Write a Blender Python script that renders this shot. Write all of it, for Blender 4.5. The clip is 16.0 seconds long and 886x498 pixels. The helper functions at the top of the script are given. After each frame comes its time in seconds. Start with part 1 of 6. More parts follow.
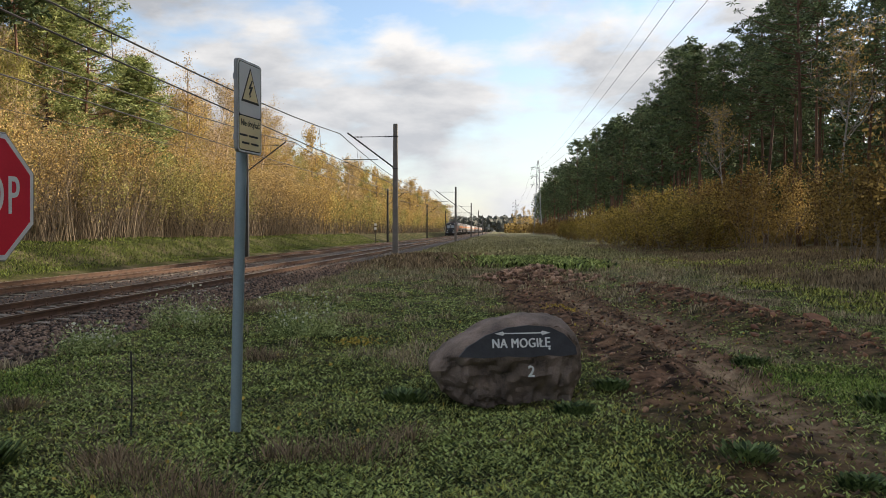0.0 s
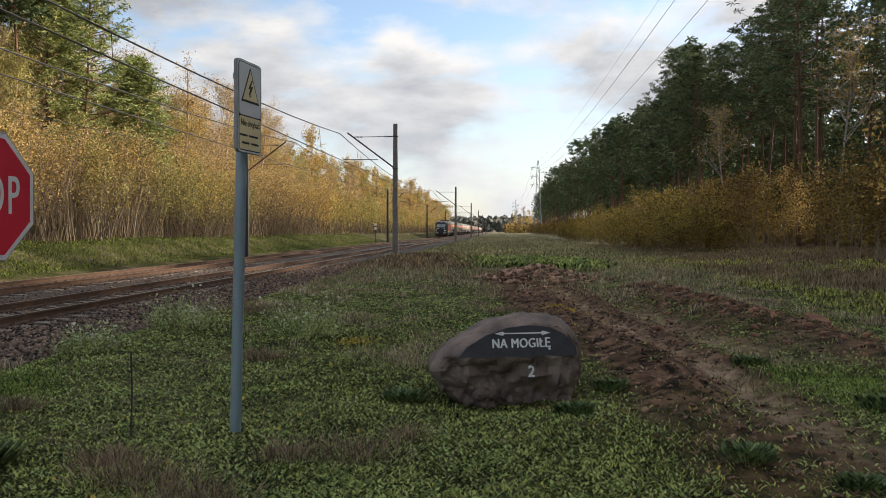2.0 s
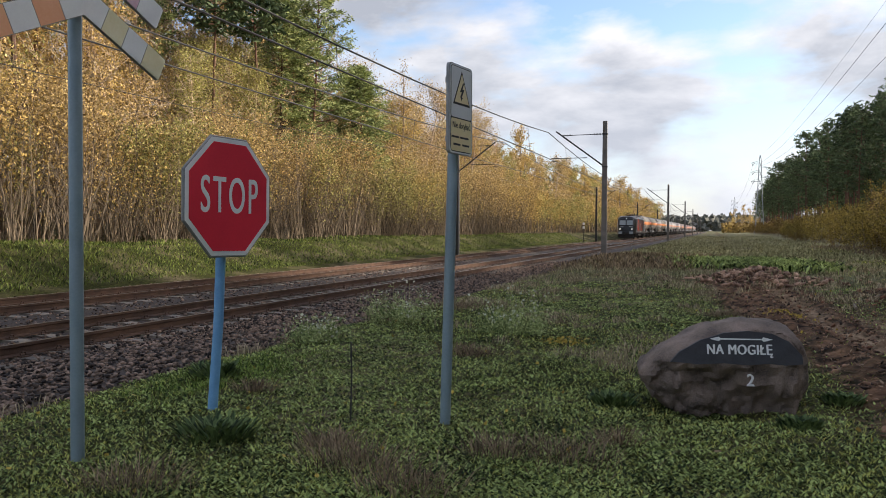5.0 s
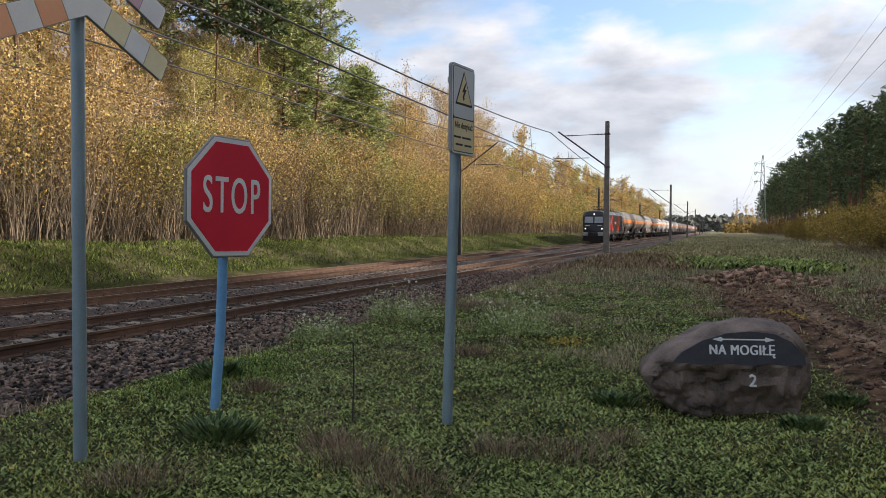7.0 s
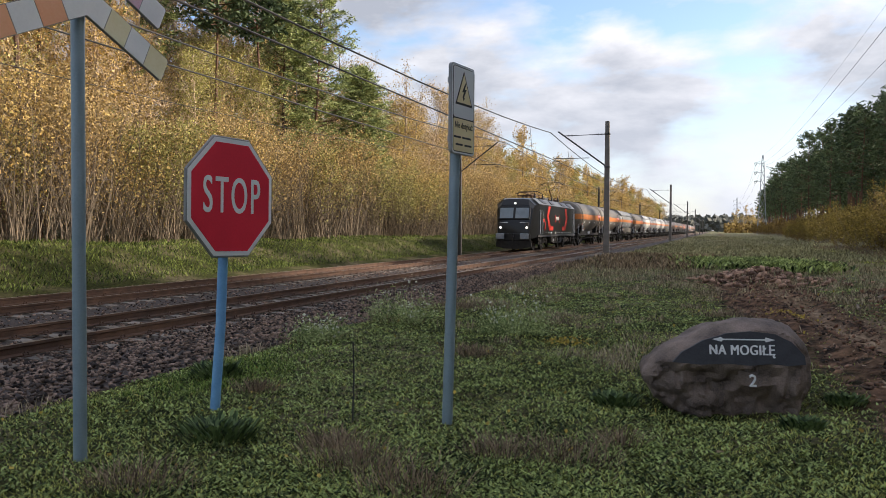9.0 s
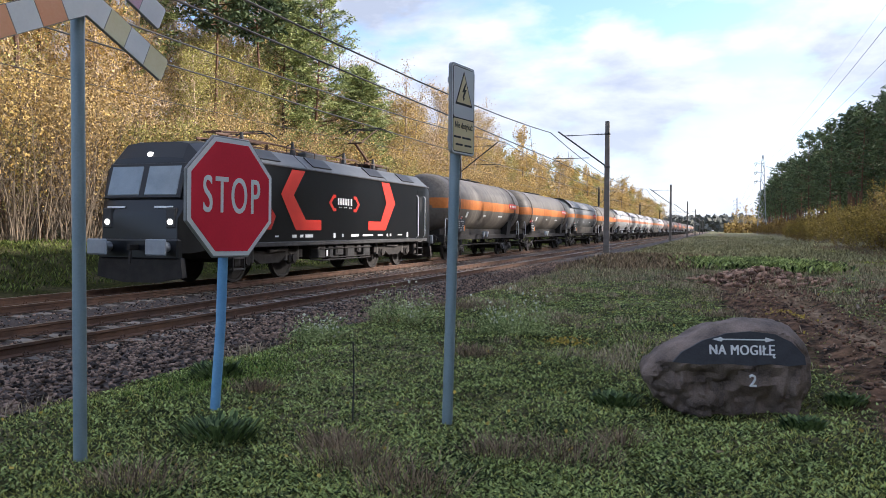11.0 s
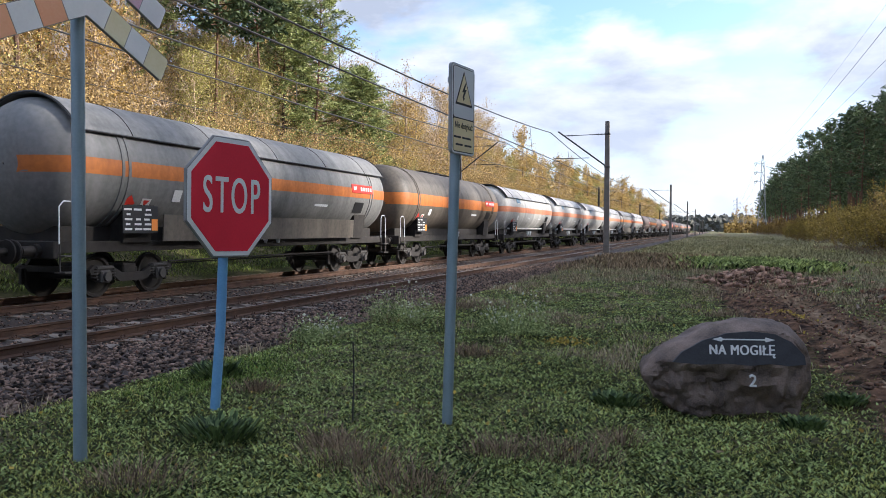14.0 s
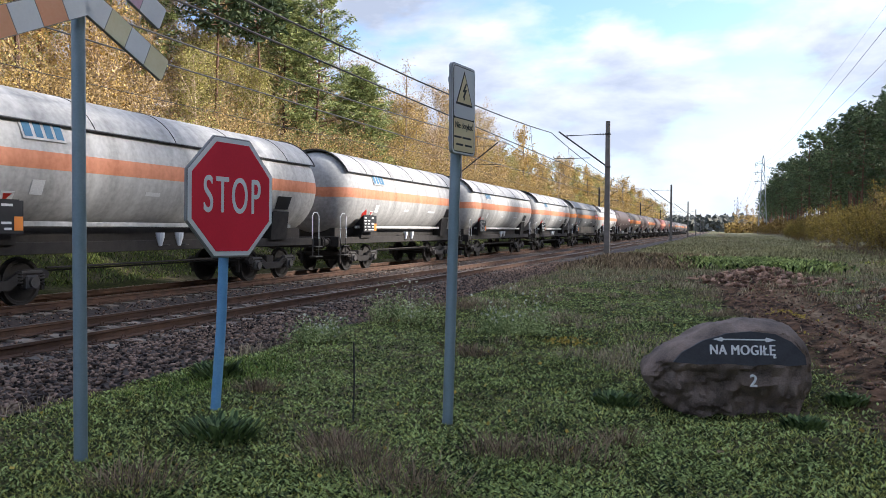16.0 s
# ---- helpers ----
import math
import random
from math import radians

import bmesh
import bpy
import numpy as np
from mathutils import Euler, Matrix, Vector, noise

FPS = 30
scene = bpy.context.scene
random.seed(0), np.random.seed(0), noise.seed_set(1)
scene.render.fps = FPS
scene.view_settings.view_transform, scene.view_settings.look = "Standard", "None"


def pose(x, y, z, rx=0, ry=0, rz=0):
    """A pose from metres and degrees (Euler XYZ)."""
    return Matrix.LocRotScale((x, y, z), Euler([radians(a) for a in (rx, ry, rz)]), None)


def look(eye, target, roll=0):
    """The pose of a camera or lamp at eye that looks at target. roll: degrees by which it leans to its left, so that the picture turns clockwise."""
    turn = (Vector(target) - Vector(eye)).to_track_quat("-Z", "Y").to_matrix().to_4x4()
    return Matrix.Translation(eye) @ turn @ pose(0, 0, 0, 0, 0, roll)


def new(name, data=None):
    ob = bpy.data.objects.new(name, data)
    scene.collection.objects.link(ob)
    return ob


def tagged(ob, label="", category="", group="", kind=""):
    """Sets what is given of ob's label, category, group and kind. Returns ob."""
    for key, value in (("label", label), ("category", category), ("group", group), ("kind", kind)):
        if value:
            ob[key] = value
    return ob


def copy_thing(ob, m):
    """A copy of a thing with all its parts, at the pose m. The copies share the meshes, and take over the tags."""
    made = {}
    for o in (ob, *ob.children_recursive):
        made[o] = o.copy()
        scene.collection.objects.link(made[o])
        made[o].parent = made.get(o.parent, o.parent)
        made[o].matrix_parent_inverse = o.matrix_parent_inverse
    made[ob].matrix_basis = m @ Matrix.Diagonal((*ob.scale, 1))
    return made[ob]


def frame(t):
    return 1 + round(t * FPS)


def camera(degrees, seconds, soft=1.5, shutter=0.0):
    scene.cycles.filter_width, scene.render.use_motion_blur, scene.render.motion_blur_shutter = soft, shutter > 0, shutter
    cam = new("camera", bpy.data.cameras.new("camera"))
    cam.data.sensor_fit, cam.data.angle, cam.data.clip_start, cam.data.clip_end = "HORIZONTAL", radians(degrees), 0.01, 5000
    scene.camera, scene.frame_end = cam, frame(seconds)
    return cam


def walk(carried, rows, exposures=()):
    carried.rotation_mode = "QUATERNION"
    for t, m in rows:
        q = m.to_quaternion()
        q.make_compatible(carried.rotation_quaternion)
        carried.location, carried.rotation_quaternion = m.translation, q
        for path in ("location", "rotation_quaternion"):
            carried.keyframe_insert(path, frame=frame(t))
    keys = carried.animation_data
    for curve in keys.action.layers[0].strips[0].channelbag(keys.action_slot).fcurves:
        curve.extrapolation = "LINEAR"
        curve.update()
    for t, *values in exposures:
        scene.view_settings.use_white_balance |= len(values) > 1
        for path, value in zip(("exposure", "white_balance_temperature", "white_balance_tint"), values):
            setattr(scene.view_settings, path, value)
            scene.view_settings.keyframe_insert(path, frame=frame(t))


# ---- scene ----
# World axes: y runs along the railway, x to the right of it, z up; the camera stands at x = y = 0.
cam = camera(58.49, 16.0, soft=0.85)


def aim(yaw, pitch, roll):
    eye = Vector((0, 0, 1.37))
    a, b = radians(yaw), radians(pitch)
    way = Vector((-math.sin(a) * math.cos(b), math.cos(a) * math.cos(b), math.sin(b)))
    return look(eye, eye + way, roll)


walk(cam, [
    (0.0, aim(3.955, -1.325, 0.13)), (0.1, aim(3.955, -1.325, 0.13)), (2.9, aim(3.955, -1.325, 0.13)),
    (3.0, aim(3.955, -1.325, 0.13)), (3.1, aim(8.55, -1.24, 0.1)), (3.2, aim(9.96, -1.46, 0.08)),
    (3.3, aim(11.10, -1.48, 0.06)), (3.4, aim(12.75, -1.53, 0.05)), (3.5, aim(13.732, -1.497, 0.04)),
    (3.6, aim(14.46, -1.52, 0.03)), (3.8, aim(16.01, -1.55, 0.02)), (4.0, aim(17.259, -1.544, 0.02)),
    (4.2, aim(17.95, -1.53, 0.09)), (4.5, aim(18.531, -1.488, 0.2)), (4.8, aim(18.80, -1.455, 0.25)),
    (5.4, aim(19.02, -1.44, 0.29)), (6.6, aim(19.066, -1.435, 0.29)), (7.0, aim(19.066, -1.435, 0.29)),
    (15.9, aim(19.066, -1.435, 0.29)), (16.0, aim(19.10, -1.435, 0.29)),
], exposures=[(0, 0.60, 6700, 11), (3.0, 0.60, 6700, 11), (3.6, 0.65, 6350, 13), (9.2, 0.68, 6250, 14), (11.3, 1.0, 5700, 15), (12.8, 1.0, 5700, 15), (14.2, 0.92, 5700, 14), (16.0, 0.92, 5700, 14)])

# ---- light ----
SUN_EL, SUN_AZ = 25.2, 66.0  # degrees; azimuth from +y towards +x
sun_way = Vector((math.cos(radians(SUN_EL)) * math.sin(radians(SUN_AZ)), math.cos(radians(SUN_EL)) * math.cos(radians(SUN_AZ)),
                  math.sin(radians(SUN_EL))))
sun = new("sun", bpy.data.lights.new("sun", "SUN"))
sun.data.energy, sun.data.angle, sun.data.color = 5.0, radians(3.5), (1.0, 0.89, 0.72)
sun.matrix_world = look(sun_way * 50, (0, 0, 0))

world = bpy.data.worlds.new("sky")
scene.world = world
world.use_nodes = True
wn = world.node_tree
wn.nodes.clear()


def wnode(kind, **values):
    n = wn.nodes.new(kind)
    for key, value in values.items():
        n.inputs[key].default_value = value
    return n


out = wnode("ShaderNodeOutputWorld")
sky = wnode("ShaderNodeTexSky")
sky.sky_type, sky.sun_disc = "NISHITA", False
sky.sun_elevation, sky.sun_rotation = radians(SUN_EL), radians(SUN_AZ)
sky.air_density, sky.dust_density, sky.ozone_density = 1.0, 1.2, 1.6
clear = wnode("ShaderNodeBackground", Strength=0.155)
wn.links.new(sky.outputs[0], clear.inputs["Color"])
# broken cumulus over the whole sky, with grey undersides and a pale haze at the horizon
tex = wnode("ShaderNodeTexCoord")
split = wnode("ShaderNodeSeparateXYZ")
wn.links.new(tex.outputs["Generated"], split.inputs[0])
shift = wnode("ShaderNodeMapping")
shift.inputs["Location"].default_value = (0.7, 0.2, 0.35)
shift.inputs["Scale"].default_value = (1.0, 1.0, 2.6)
wn.links.new(tex.outputs["Generated"], shift.inputs[0])
big = wnode("ShaderNodeTexNoise", Scale=3.6, Detail=9.0, Roughness=0.52, Distortion=0.15)
wn.links.new(shift.outputs[0], big.inputs["Vector"])
cover = wnode("ShaderNodeValToRGB")
cover.color_ramp.elements[0].position, cover.color_ramp.elements[1].position = 0.43, 0.54
wn.links.new(big.outputs[0], cover.inputs[0])
above = wnode("ShaderNodeVectorMath")
above.inputs[1].default_value = (0.0, 0.0, 0.075)
wn.links.new(shift.outputs[0], above.inputs[0])
fine = wnode("ShaderNodeTexNoise", Scale=3.6, Detail=7.0, Roughness=0.55, Distortion=0.15)
wn.links.new(above.outputs[0], fine.inputs["Vector"])
tone = wnode("ShaderNodeValToRGB")
tone.color_ramp.elements[0].position, tone.color_ramp.elements[0].color = 0.42, (0.90, 0.90, 0.90, 1)
tone.color_ramp.elements[1].position, tone.color_ramp.elements[1].color = 0.60, (0.44, 0.47, 0.52, 1)
wn.links.new(fine.outputs[0], tone.inputs[0])
cloud = wnode("ShaderNodeBackground", Strength=0.72)
wn.links.new(tone.outputs[0], cloud.inputs["Color"])
both = wnode("ShaderNodeMixShader")
wn.links.new(cover.outputs[0], both.inputs[0])
wn.links.new(clear.outputs[0], both.inputs[1])
wn.links.new(cloud.outputs[0], both.inputs[2])
low = wnode("ShaderNodeMapRange")
low.inputs["From Min"].default_value, low.inputs["From Max"].default_value = 0.0, 0.24
low.inputs["To Min"].default_value, low.inputs["To Max"].default_value = 0.62, 0.0
wn.links.new(split.outputs[2], low.inputs["Value"])
haze = wnode("ShaderNodeBackground", Color=(0.78, 0.82, 0.87, 1), Strength=0.68)
sky_mix = wnode("ShaderNodeMixShader")
wn.links.new(low.outputs[0], sky_mix.inputs[0])
wn.links.new(both.outputs[0], sky_mix.inputs[1])
wn.links.new(haze.outputs[0], sky_mix.inputs[2])
wn.links.new(sky_mix.outputs[0], out.inputs[0])


# ---- materials ----
def material(name, dark, light, scale=6.0, rough=0.8, metal=0.0, bump=0.3, grain=60.0, island=0.0, spread=0.0, glow=0.0, leaf=0.0, contrast=0.25, stretch=None):
    """Two scales of noise between a dark and a light tone; island / spread vary pieces and objects in brightness."""
    m = bpy.data.materials.new(name)
    m.use_nodes = True
    nt = m.node_tree
    p = nt.nodes["Principled BSDF"]
    link = nt.links.new
    co = nt.nodes.new("ShaderNodeTexCoord")
    n1 = nt.nodes.new("ShaderNodeTexNoise")
    n1.inputs["Scale"].default_value, n1.inputs["Detail"].default_value = scale, 6.0
    n2 = nt.nodes.new("ShaderNodeTexNoise")
    n2.inputs["Scale"].default_value, n2.inputs["Detail"].default_value = grain, 3.0
    if stretch:
        drawn = nt.nodes.new("ShaderNodeMapping")
        drawn.inputs["Scale"].default_value = stretch
        link(co.outputs["Object"], drawn.inputs[0])
        link(drawn.outputs[0], n1.inputs["Vector"])
    else:
        link(co.outputs["Object"], n1.inputs["Vector"])
    link(co.outputs["Object"], n2.inputs["Vector"])
    add = nt.nodes.new("ShaderNodeMath")
    add.operation = "MULTIPLY_ADD"
    add.inputs[1].default_value = 0.35
    link(n2.outputs[0], add.inputs[0])
    sc = nt.nodes.new("ShaderNodeMath")
    sc.operation = "MULTIPLY"
    sc.inputs[1].default_value = 0.65
    link(n1.outputs[0], sc.inputs[0])
    link(sc.outputs[0], add.inputs[2])
    ramp = nt.nodes.new("ShaderNodeValToRGB")
    ramp.color_ramp.elements[0].position, ramp.color_ramp.elements[1].position = 0.5 - contrast, 0.5 + contrast
    ramp.color_ramp.elements[0].color, ramp.color_ramp.elements[1].color = (*dark, 1), (*light, 1)
    last = ramp.inputs[0]
    value = add.outputs[0]
    if island or spread:
        src = nt.nodes.new("ShaderNodeNewGeometry").outputs["Random Per Island"] if island else nt.nodes.new("ShaderNodeObjectInfo").outputs["Random"]
        k = nt.nodes.new("ShaderNodeMath")
        k.operation = "MULTIPLY_ADD"
        k.inputs[1].default_value = (island or spread)
        k.inputs[2].default_value = -(island or spread) / 2
        link(src, k.inputs[0])
        s = nt.nodes.new("ShaderNodeMath")
        link(k.outputs[0], s.inputs[0])
        link(value, s.inputs[1])
        value = s.outputs[0]
    link(value, last)
    link(ramp.outputs[0], p.inputs["Base Color"])
    p.inputs["Roughness"].default_value, p.inputs["Metallic"].default_value = rough, metal
    if bump:
        b = nt.nodes.new("ShaderNodeBump")
        b.inputs["Strength"].default_value, b.inputs["Distance"].default_value = bump, 0.02
        link(add.outputs[0], b.inputs["Height"])
        link(b.outputs[0], p.inputs["Normal"])
    if glow:
        link(ramp.outputs[0], p.inputs["Emission Color"])
        p.inputs["Emission Strength"].default_value = glow
    if leaf:
        t = nt.nodes.new("ShaderNodeBsdfTranslucent")
        link(ramp.outputs[0], t.inputs["Color"])
        mix = nt.nodes.new("ShaderNodeMixShader")
        mix.inputs[0].default_value = leaf
        link(p.outputs[0], mix.inputs[1])
        link(t.outputs[0], mix.inputs[2])
        link(mix.outputs[0], nt.nodes["Material Output"].inputs["Surface"])
        p.inputs["Specular IOR Level"].default_value = 0.2
    return m


M_RUST = material("rusty_steel", (0.034, 0.020, 0.014), (0.17, 0.092, 0.055), 3, 0.75, 0.2, 0.3, 80)
M_RAILTOP = material("worn_rail_head", (0.16, 0.13, 0.11), (0.30, 0.26, 0.23), 4, 0.35, 0.8, 0.05)
M_CONC = material("weathered_concrete", (0.08, 0.066, 0.054), (0.30, 0.25, 0.20), 5, 0.9, 0, 0.4, 70, spread=0.3)
M_MAST = material("mast_concrete", (0.13, 0.115, 0.10), (0.26, 0.235, 0.21), 3, 0.9, 0, 0.4, 60)
M_STONE = material("ballast_stone", (0.020, 0.013, 0.010), (0.31, 0.21, 0.155), 9, 0.9, 0, 0.3, 60, island=0.7)
M_BED = material("ballast_bed", (0.022, 0.016, 0.013), (0.095, 0.07, 0.057), 16, 0.95, 0, 1.0, 45, contrast=0.14)
M_STEEL = material("galvanised_steel", (0.22, 0.24, 0.26), (0.36, 0.38, 0.40), 4, 0.5, 0.3, 0.05)
M_DARKSTEEL = material("dark_steel", (0.03, 0.03, 0.032), (0.09, 0.085, 0.08), 5, 0.6, 0.4, 0.1)
M_WIRE = material("wire", (0.03, 0.03, 0.03), (0.06, 0.055, 0.05), 5, 0.6, 0.3, 0)
M_POLE = material("grey_painted_pole", (0.16, 0.225, 0.26), (0.26, 0.33, 0.365), 5, 0.38, 0.1, 0.08, 90)
M_BLUE = material("blue_painted_pole", (0.10, 0.26, 0.48), (0.20, 0.42, 0.66), 7, 0.6, 0, 0.15, 90)
M_RED = material("red_reflective_sheet", (0.66, 0.014, 0.038), (0.80, 0.02, 0.05), 3, 0.6, 0, 0.0)
M_WHITE = material("white_sheet", (0.76, 0.76, 0.75), (0.88, 0.88, 0.87), 4, 0.5, 0, 0.0)
M_SIGNBACK = material("sign_rim", (0.20, 0.20, 0.20), (0.34, 0.34, 0.33), 6, 0.6, 0.3, 0.05)
M_ORANGE = material("faded_orange_sheet", (0.82, 0.36, 0.18), (0.90, 0.48, 0.28), 5, 0.5, 0, 0.0)
M_YELLOWED = material("yellowed_sheet", (0.74, 0.64, 0.34), (0.86, 0.80, 0.58), 5, 0.5, 0, 0.0)
M_PINK = material("faded_pink_sheet", (0.60, 0.32, 0.44), (0.78, 0.60, 0.66), 5, 0.5, 0, 0.0)
M_PLATE = material("pale_grey_sheet", (0.66, 0.68, 0.70), (0.76, 0.77, 0.78), 5, 0.5, 0, 0.0)
M_CREAM = material("cream_yellow_sheet", (0.76, 0.64, 0.36), (0.84, 0.73, 0.46), 5, 0.5, 0, 0.0)
M_BLACK = material("black_paint", (0.008, 0.008, 0.009), (0.02, 0.02, 0.022), 5, 0.5, 0, 0.0)
M_PAINT = material("white_paint", (0.62, 0.62, 0.60), (0.80, 0.80, 0.78), 30, 0.7, 0, 0.1)
M_ROCK = material("granite_boulder", (0.016, 0.012, 0.010), (0.31, 0.23, 0.185), 5, 0.85, 0, 0.9, 95, contrast=0.2)
M_PANEL = material("dark_painted_panel", (0.018, 0.018, 0.022), (0.05, 0.05, 0.056), 9, 0.7, 0, 0.3, 70)
M_BARK = material("brown_bark", (0.12, 0.095, 0.075), (0.34, 0.28, 0.22), 5, 0.9, 0, 0.6, 40, spread=0.25)
M_PINEBARK = material("pine_bark", (0.05, 0.03, 0.022), (0.22, 0.115, 0.07), 4, 0.9, 0, 0.6, 30, spread=0.2)
M_STEM = material("pale_stem", (0.035, 0.026, 0.018), (0.29, 0.22, 0.145), 6, 0.85, 0, 0.3, 40, island=0.5)
M_TWIG = material("pale_brown_twigs", (0.22, 0.165, 0.115), (0.66, 0.52, 0.37), 6, 0.85, 0, 0.3, 40, spread=0.4)
M_BIRCH = material("birch_bark", (0.20, 0.18, 0.155), (0.48, 0.45, 0.41), 4, 0.8, 0, 0.3, 30)
M_GOLD = material("golden_leaves", (0.24, 0.155, 0.05), (0.76, 0.54, 0.18), 0.35, 0.7, 0, 0, 3, island=0.55, leaf=0.3)
M_OCHRE = material("ochre_leaves", (0.21, 0.14, 0.055), (0.72, 0.53, 0.235), 0.35, 0.7, 0, 0, 3, island=0.6, leaf=0.3)
M_LIME = material("yellow_green_leaves", (0.14, 0.13, 0.045), (0.56, 0.51, 0.17), 0.35, 0.7, 0, 0, 3, island=0.55, leaf=0.3)
M_BRONZE = material("bronze_leaves", (0.10, 0.062, 0.02), (0.36, 0.25, 0.075), 0.35, 0.7, 0, 0, 3, island=0.6, leaf=0.25)
M_HAZEL = material("hazel_leaves", (0.10, 0.08, 0.022), (0.48, 0.36, 0.085), 0.5, 0.7, 0, 0, 3, island=0.6, leaf=0.25)
M_LITTER = material("withered_litter", (0.10, 0.065, 0.04), (0.40, 0.29, 0.19), 2, 0.9, 0, 0, 8, island=0.7)
M_TUFT = material("withered_tuft", (0.09, 0.065, 0.043), (0.42, 0.31, 0.205), 2, 0.9, 0, 0, 8, island=0.6, leaf=0.15)
M_DARKWEED = material("dark_green_weed", (0.02, 0.042, 0.014), (0.22, 0.30, 0.11), 3, 0.5, 0, 0, 8, island=0.5, leaf=0.1)
M_SLAB = material("red_brown_rubble", (0.10, 0.05, 0.032), (0.56, 0.35, 0.235), 5, 0.9, 0, 0.5, 40, island=0.6)
# lighter copy of the needles: sunlight on the left pines is put into its colour
M_NEEDLE_SUNLIT = material("sunlit_pine_needles", (0.085, 0.115, 0.04), (0.46, 0.50, 0.19), 0.5, 0.7, 0, 0, 4, island=0.5, leaf=0.15)
# darker copy: the shade of the right-hand wood is put into its colour
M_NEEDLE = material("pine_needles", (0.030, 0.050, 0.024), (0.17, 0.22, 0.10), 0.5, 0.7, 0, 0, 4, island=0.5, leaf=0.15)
# greyer than the near trees: the haze of distance is put into the colour
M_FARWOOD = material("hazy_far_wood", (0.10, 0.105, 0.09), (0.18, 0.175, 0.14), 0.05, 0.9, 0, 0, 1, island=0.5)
M_GRASS = material("short_green_grass", (0.022, 0.034, 0.007), (0.62, 0.63, 0.17), 0.9, 0.8, 0, 0, 3, island=0.6, leaf=0.2)
M_LUSH = material("lush_grass_blades", (0.035, 0.07, 0.012), (0.32, 0.44, 0.10), 1.5, 0.7, 0, 0, 4, island=0.6, leaf=0.25)
M_BANK = material("bank_grass", (0.02, 0.04, 0.010), (0.25, 0.30, 0.075), 0.8, 0.8, 0, 0, 3, island=0.6, leaf=0.2)
# very dark low end: shade among the leaves is put into the colour
M_WEED = material("broad_green_weed", (0.012, 0.028, 0.007), (0.50, 0.60, 0.20), 1.3, 0.6, 0, 0, 4, island=0.6, leaf=0.2)
M_DRY = material("dry_grass", (0.15, 0.12, 0.075), (0.54, 0.44, 0.28), 0.8, 0.9, 0, 0, 3, island=0.6, leaf=0.15)
M_HEATH = material("brown_weeds", (0.11, 0.08, 0.05), (0.40, 0.30, 0.185), 0.8, 0.9, 0, 0, 3, island=0.6, leaf=0.1)
M_OLIVE = material("olive_grass", (0.11, 0.105, 0.05), (0.48, 0.45, 0.25), 0.6, 0.9, 0, 0, 3, island=0.6, leaf=0.15)
M_PETAL = material("pale_flowers", (0.50, 0.50, 0.36), (0.72, 0.72, 0.55), 3, 0.7, 0, 0, 8, island=0.3)
M_PALEWEED = material("pale_green_weed", (0.10, 0.14, 0.045), (0.56, 0.62, 0.27), 3, 0.7, 0, 0, 8, island=0.6, leaf=0.25)
M_CLOD = material("broken_earth", (0.020, 0.011, 0.007), (0.34, 0.195, 0.12), 4, 0.95, 0, 0.6, 40, island=0.6)
M_BRICK = material("broken_brick", (0.10, 0.045, 0.028), (0.36, 0.17, 0.095), 6, 0.9, 0, 0.5, 40, island=0.4)
M_DEADLEAF = material("fallen_yellow_leaves", (0.30, 0.20, 0.03), (0.58, 0.42, 0.06), 2, 0.7, 0, 0, 8, island=0.5)


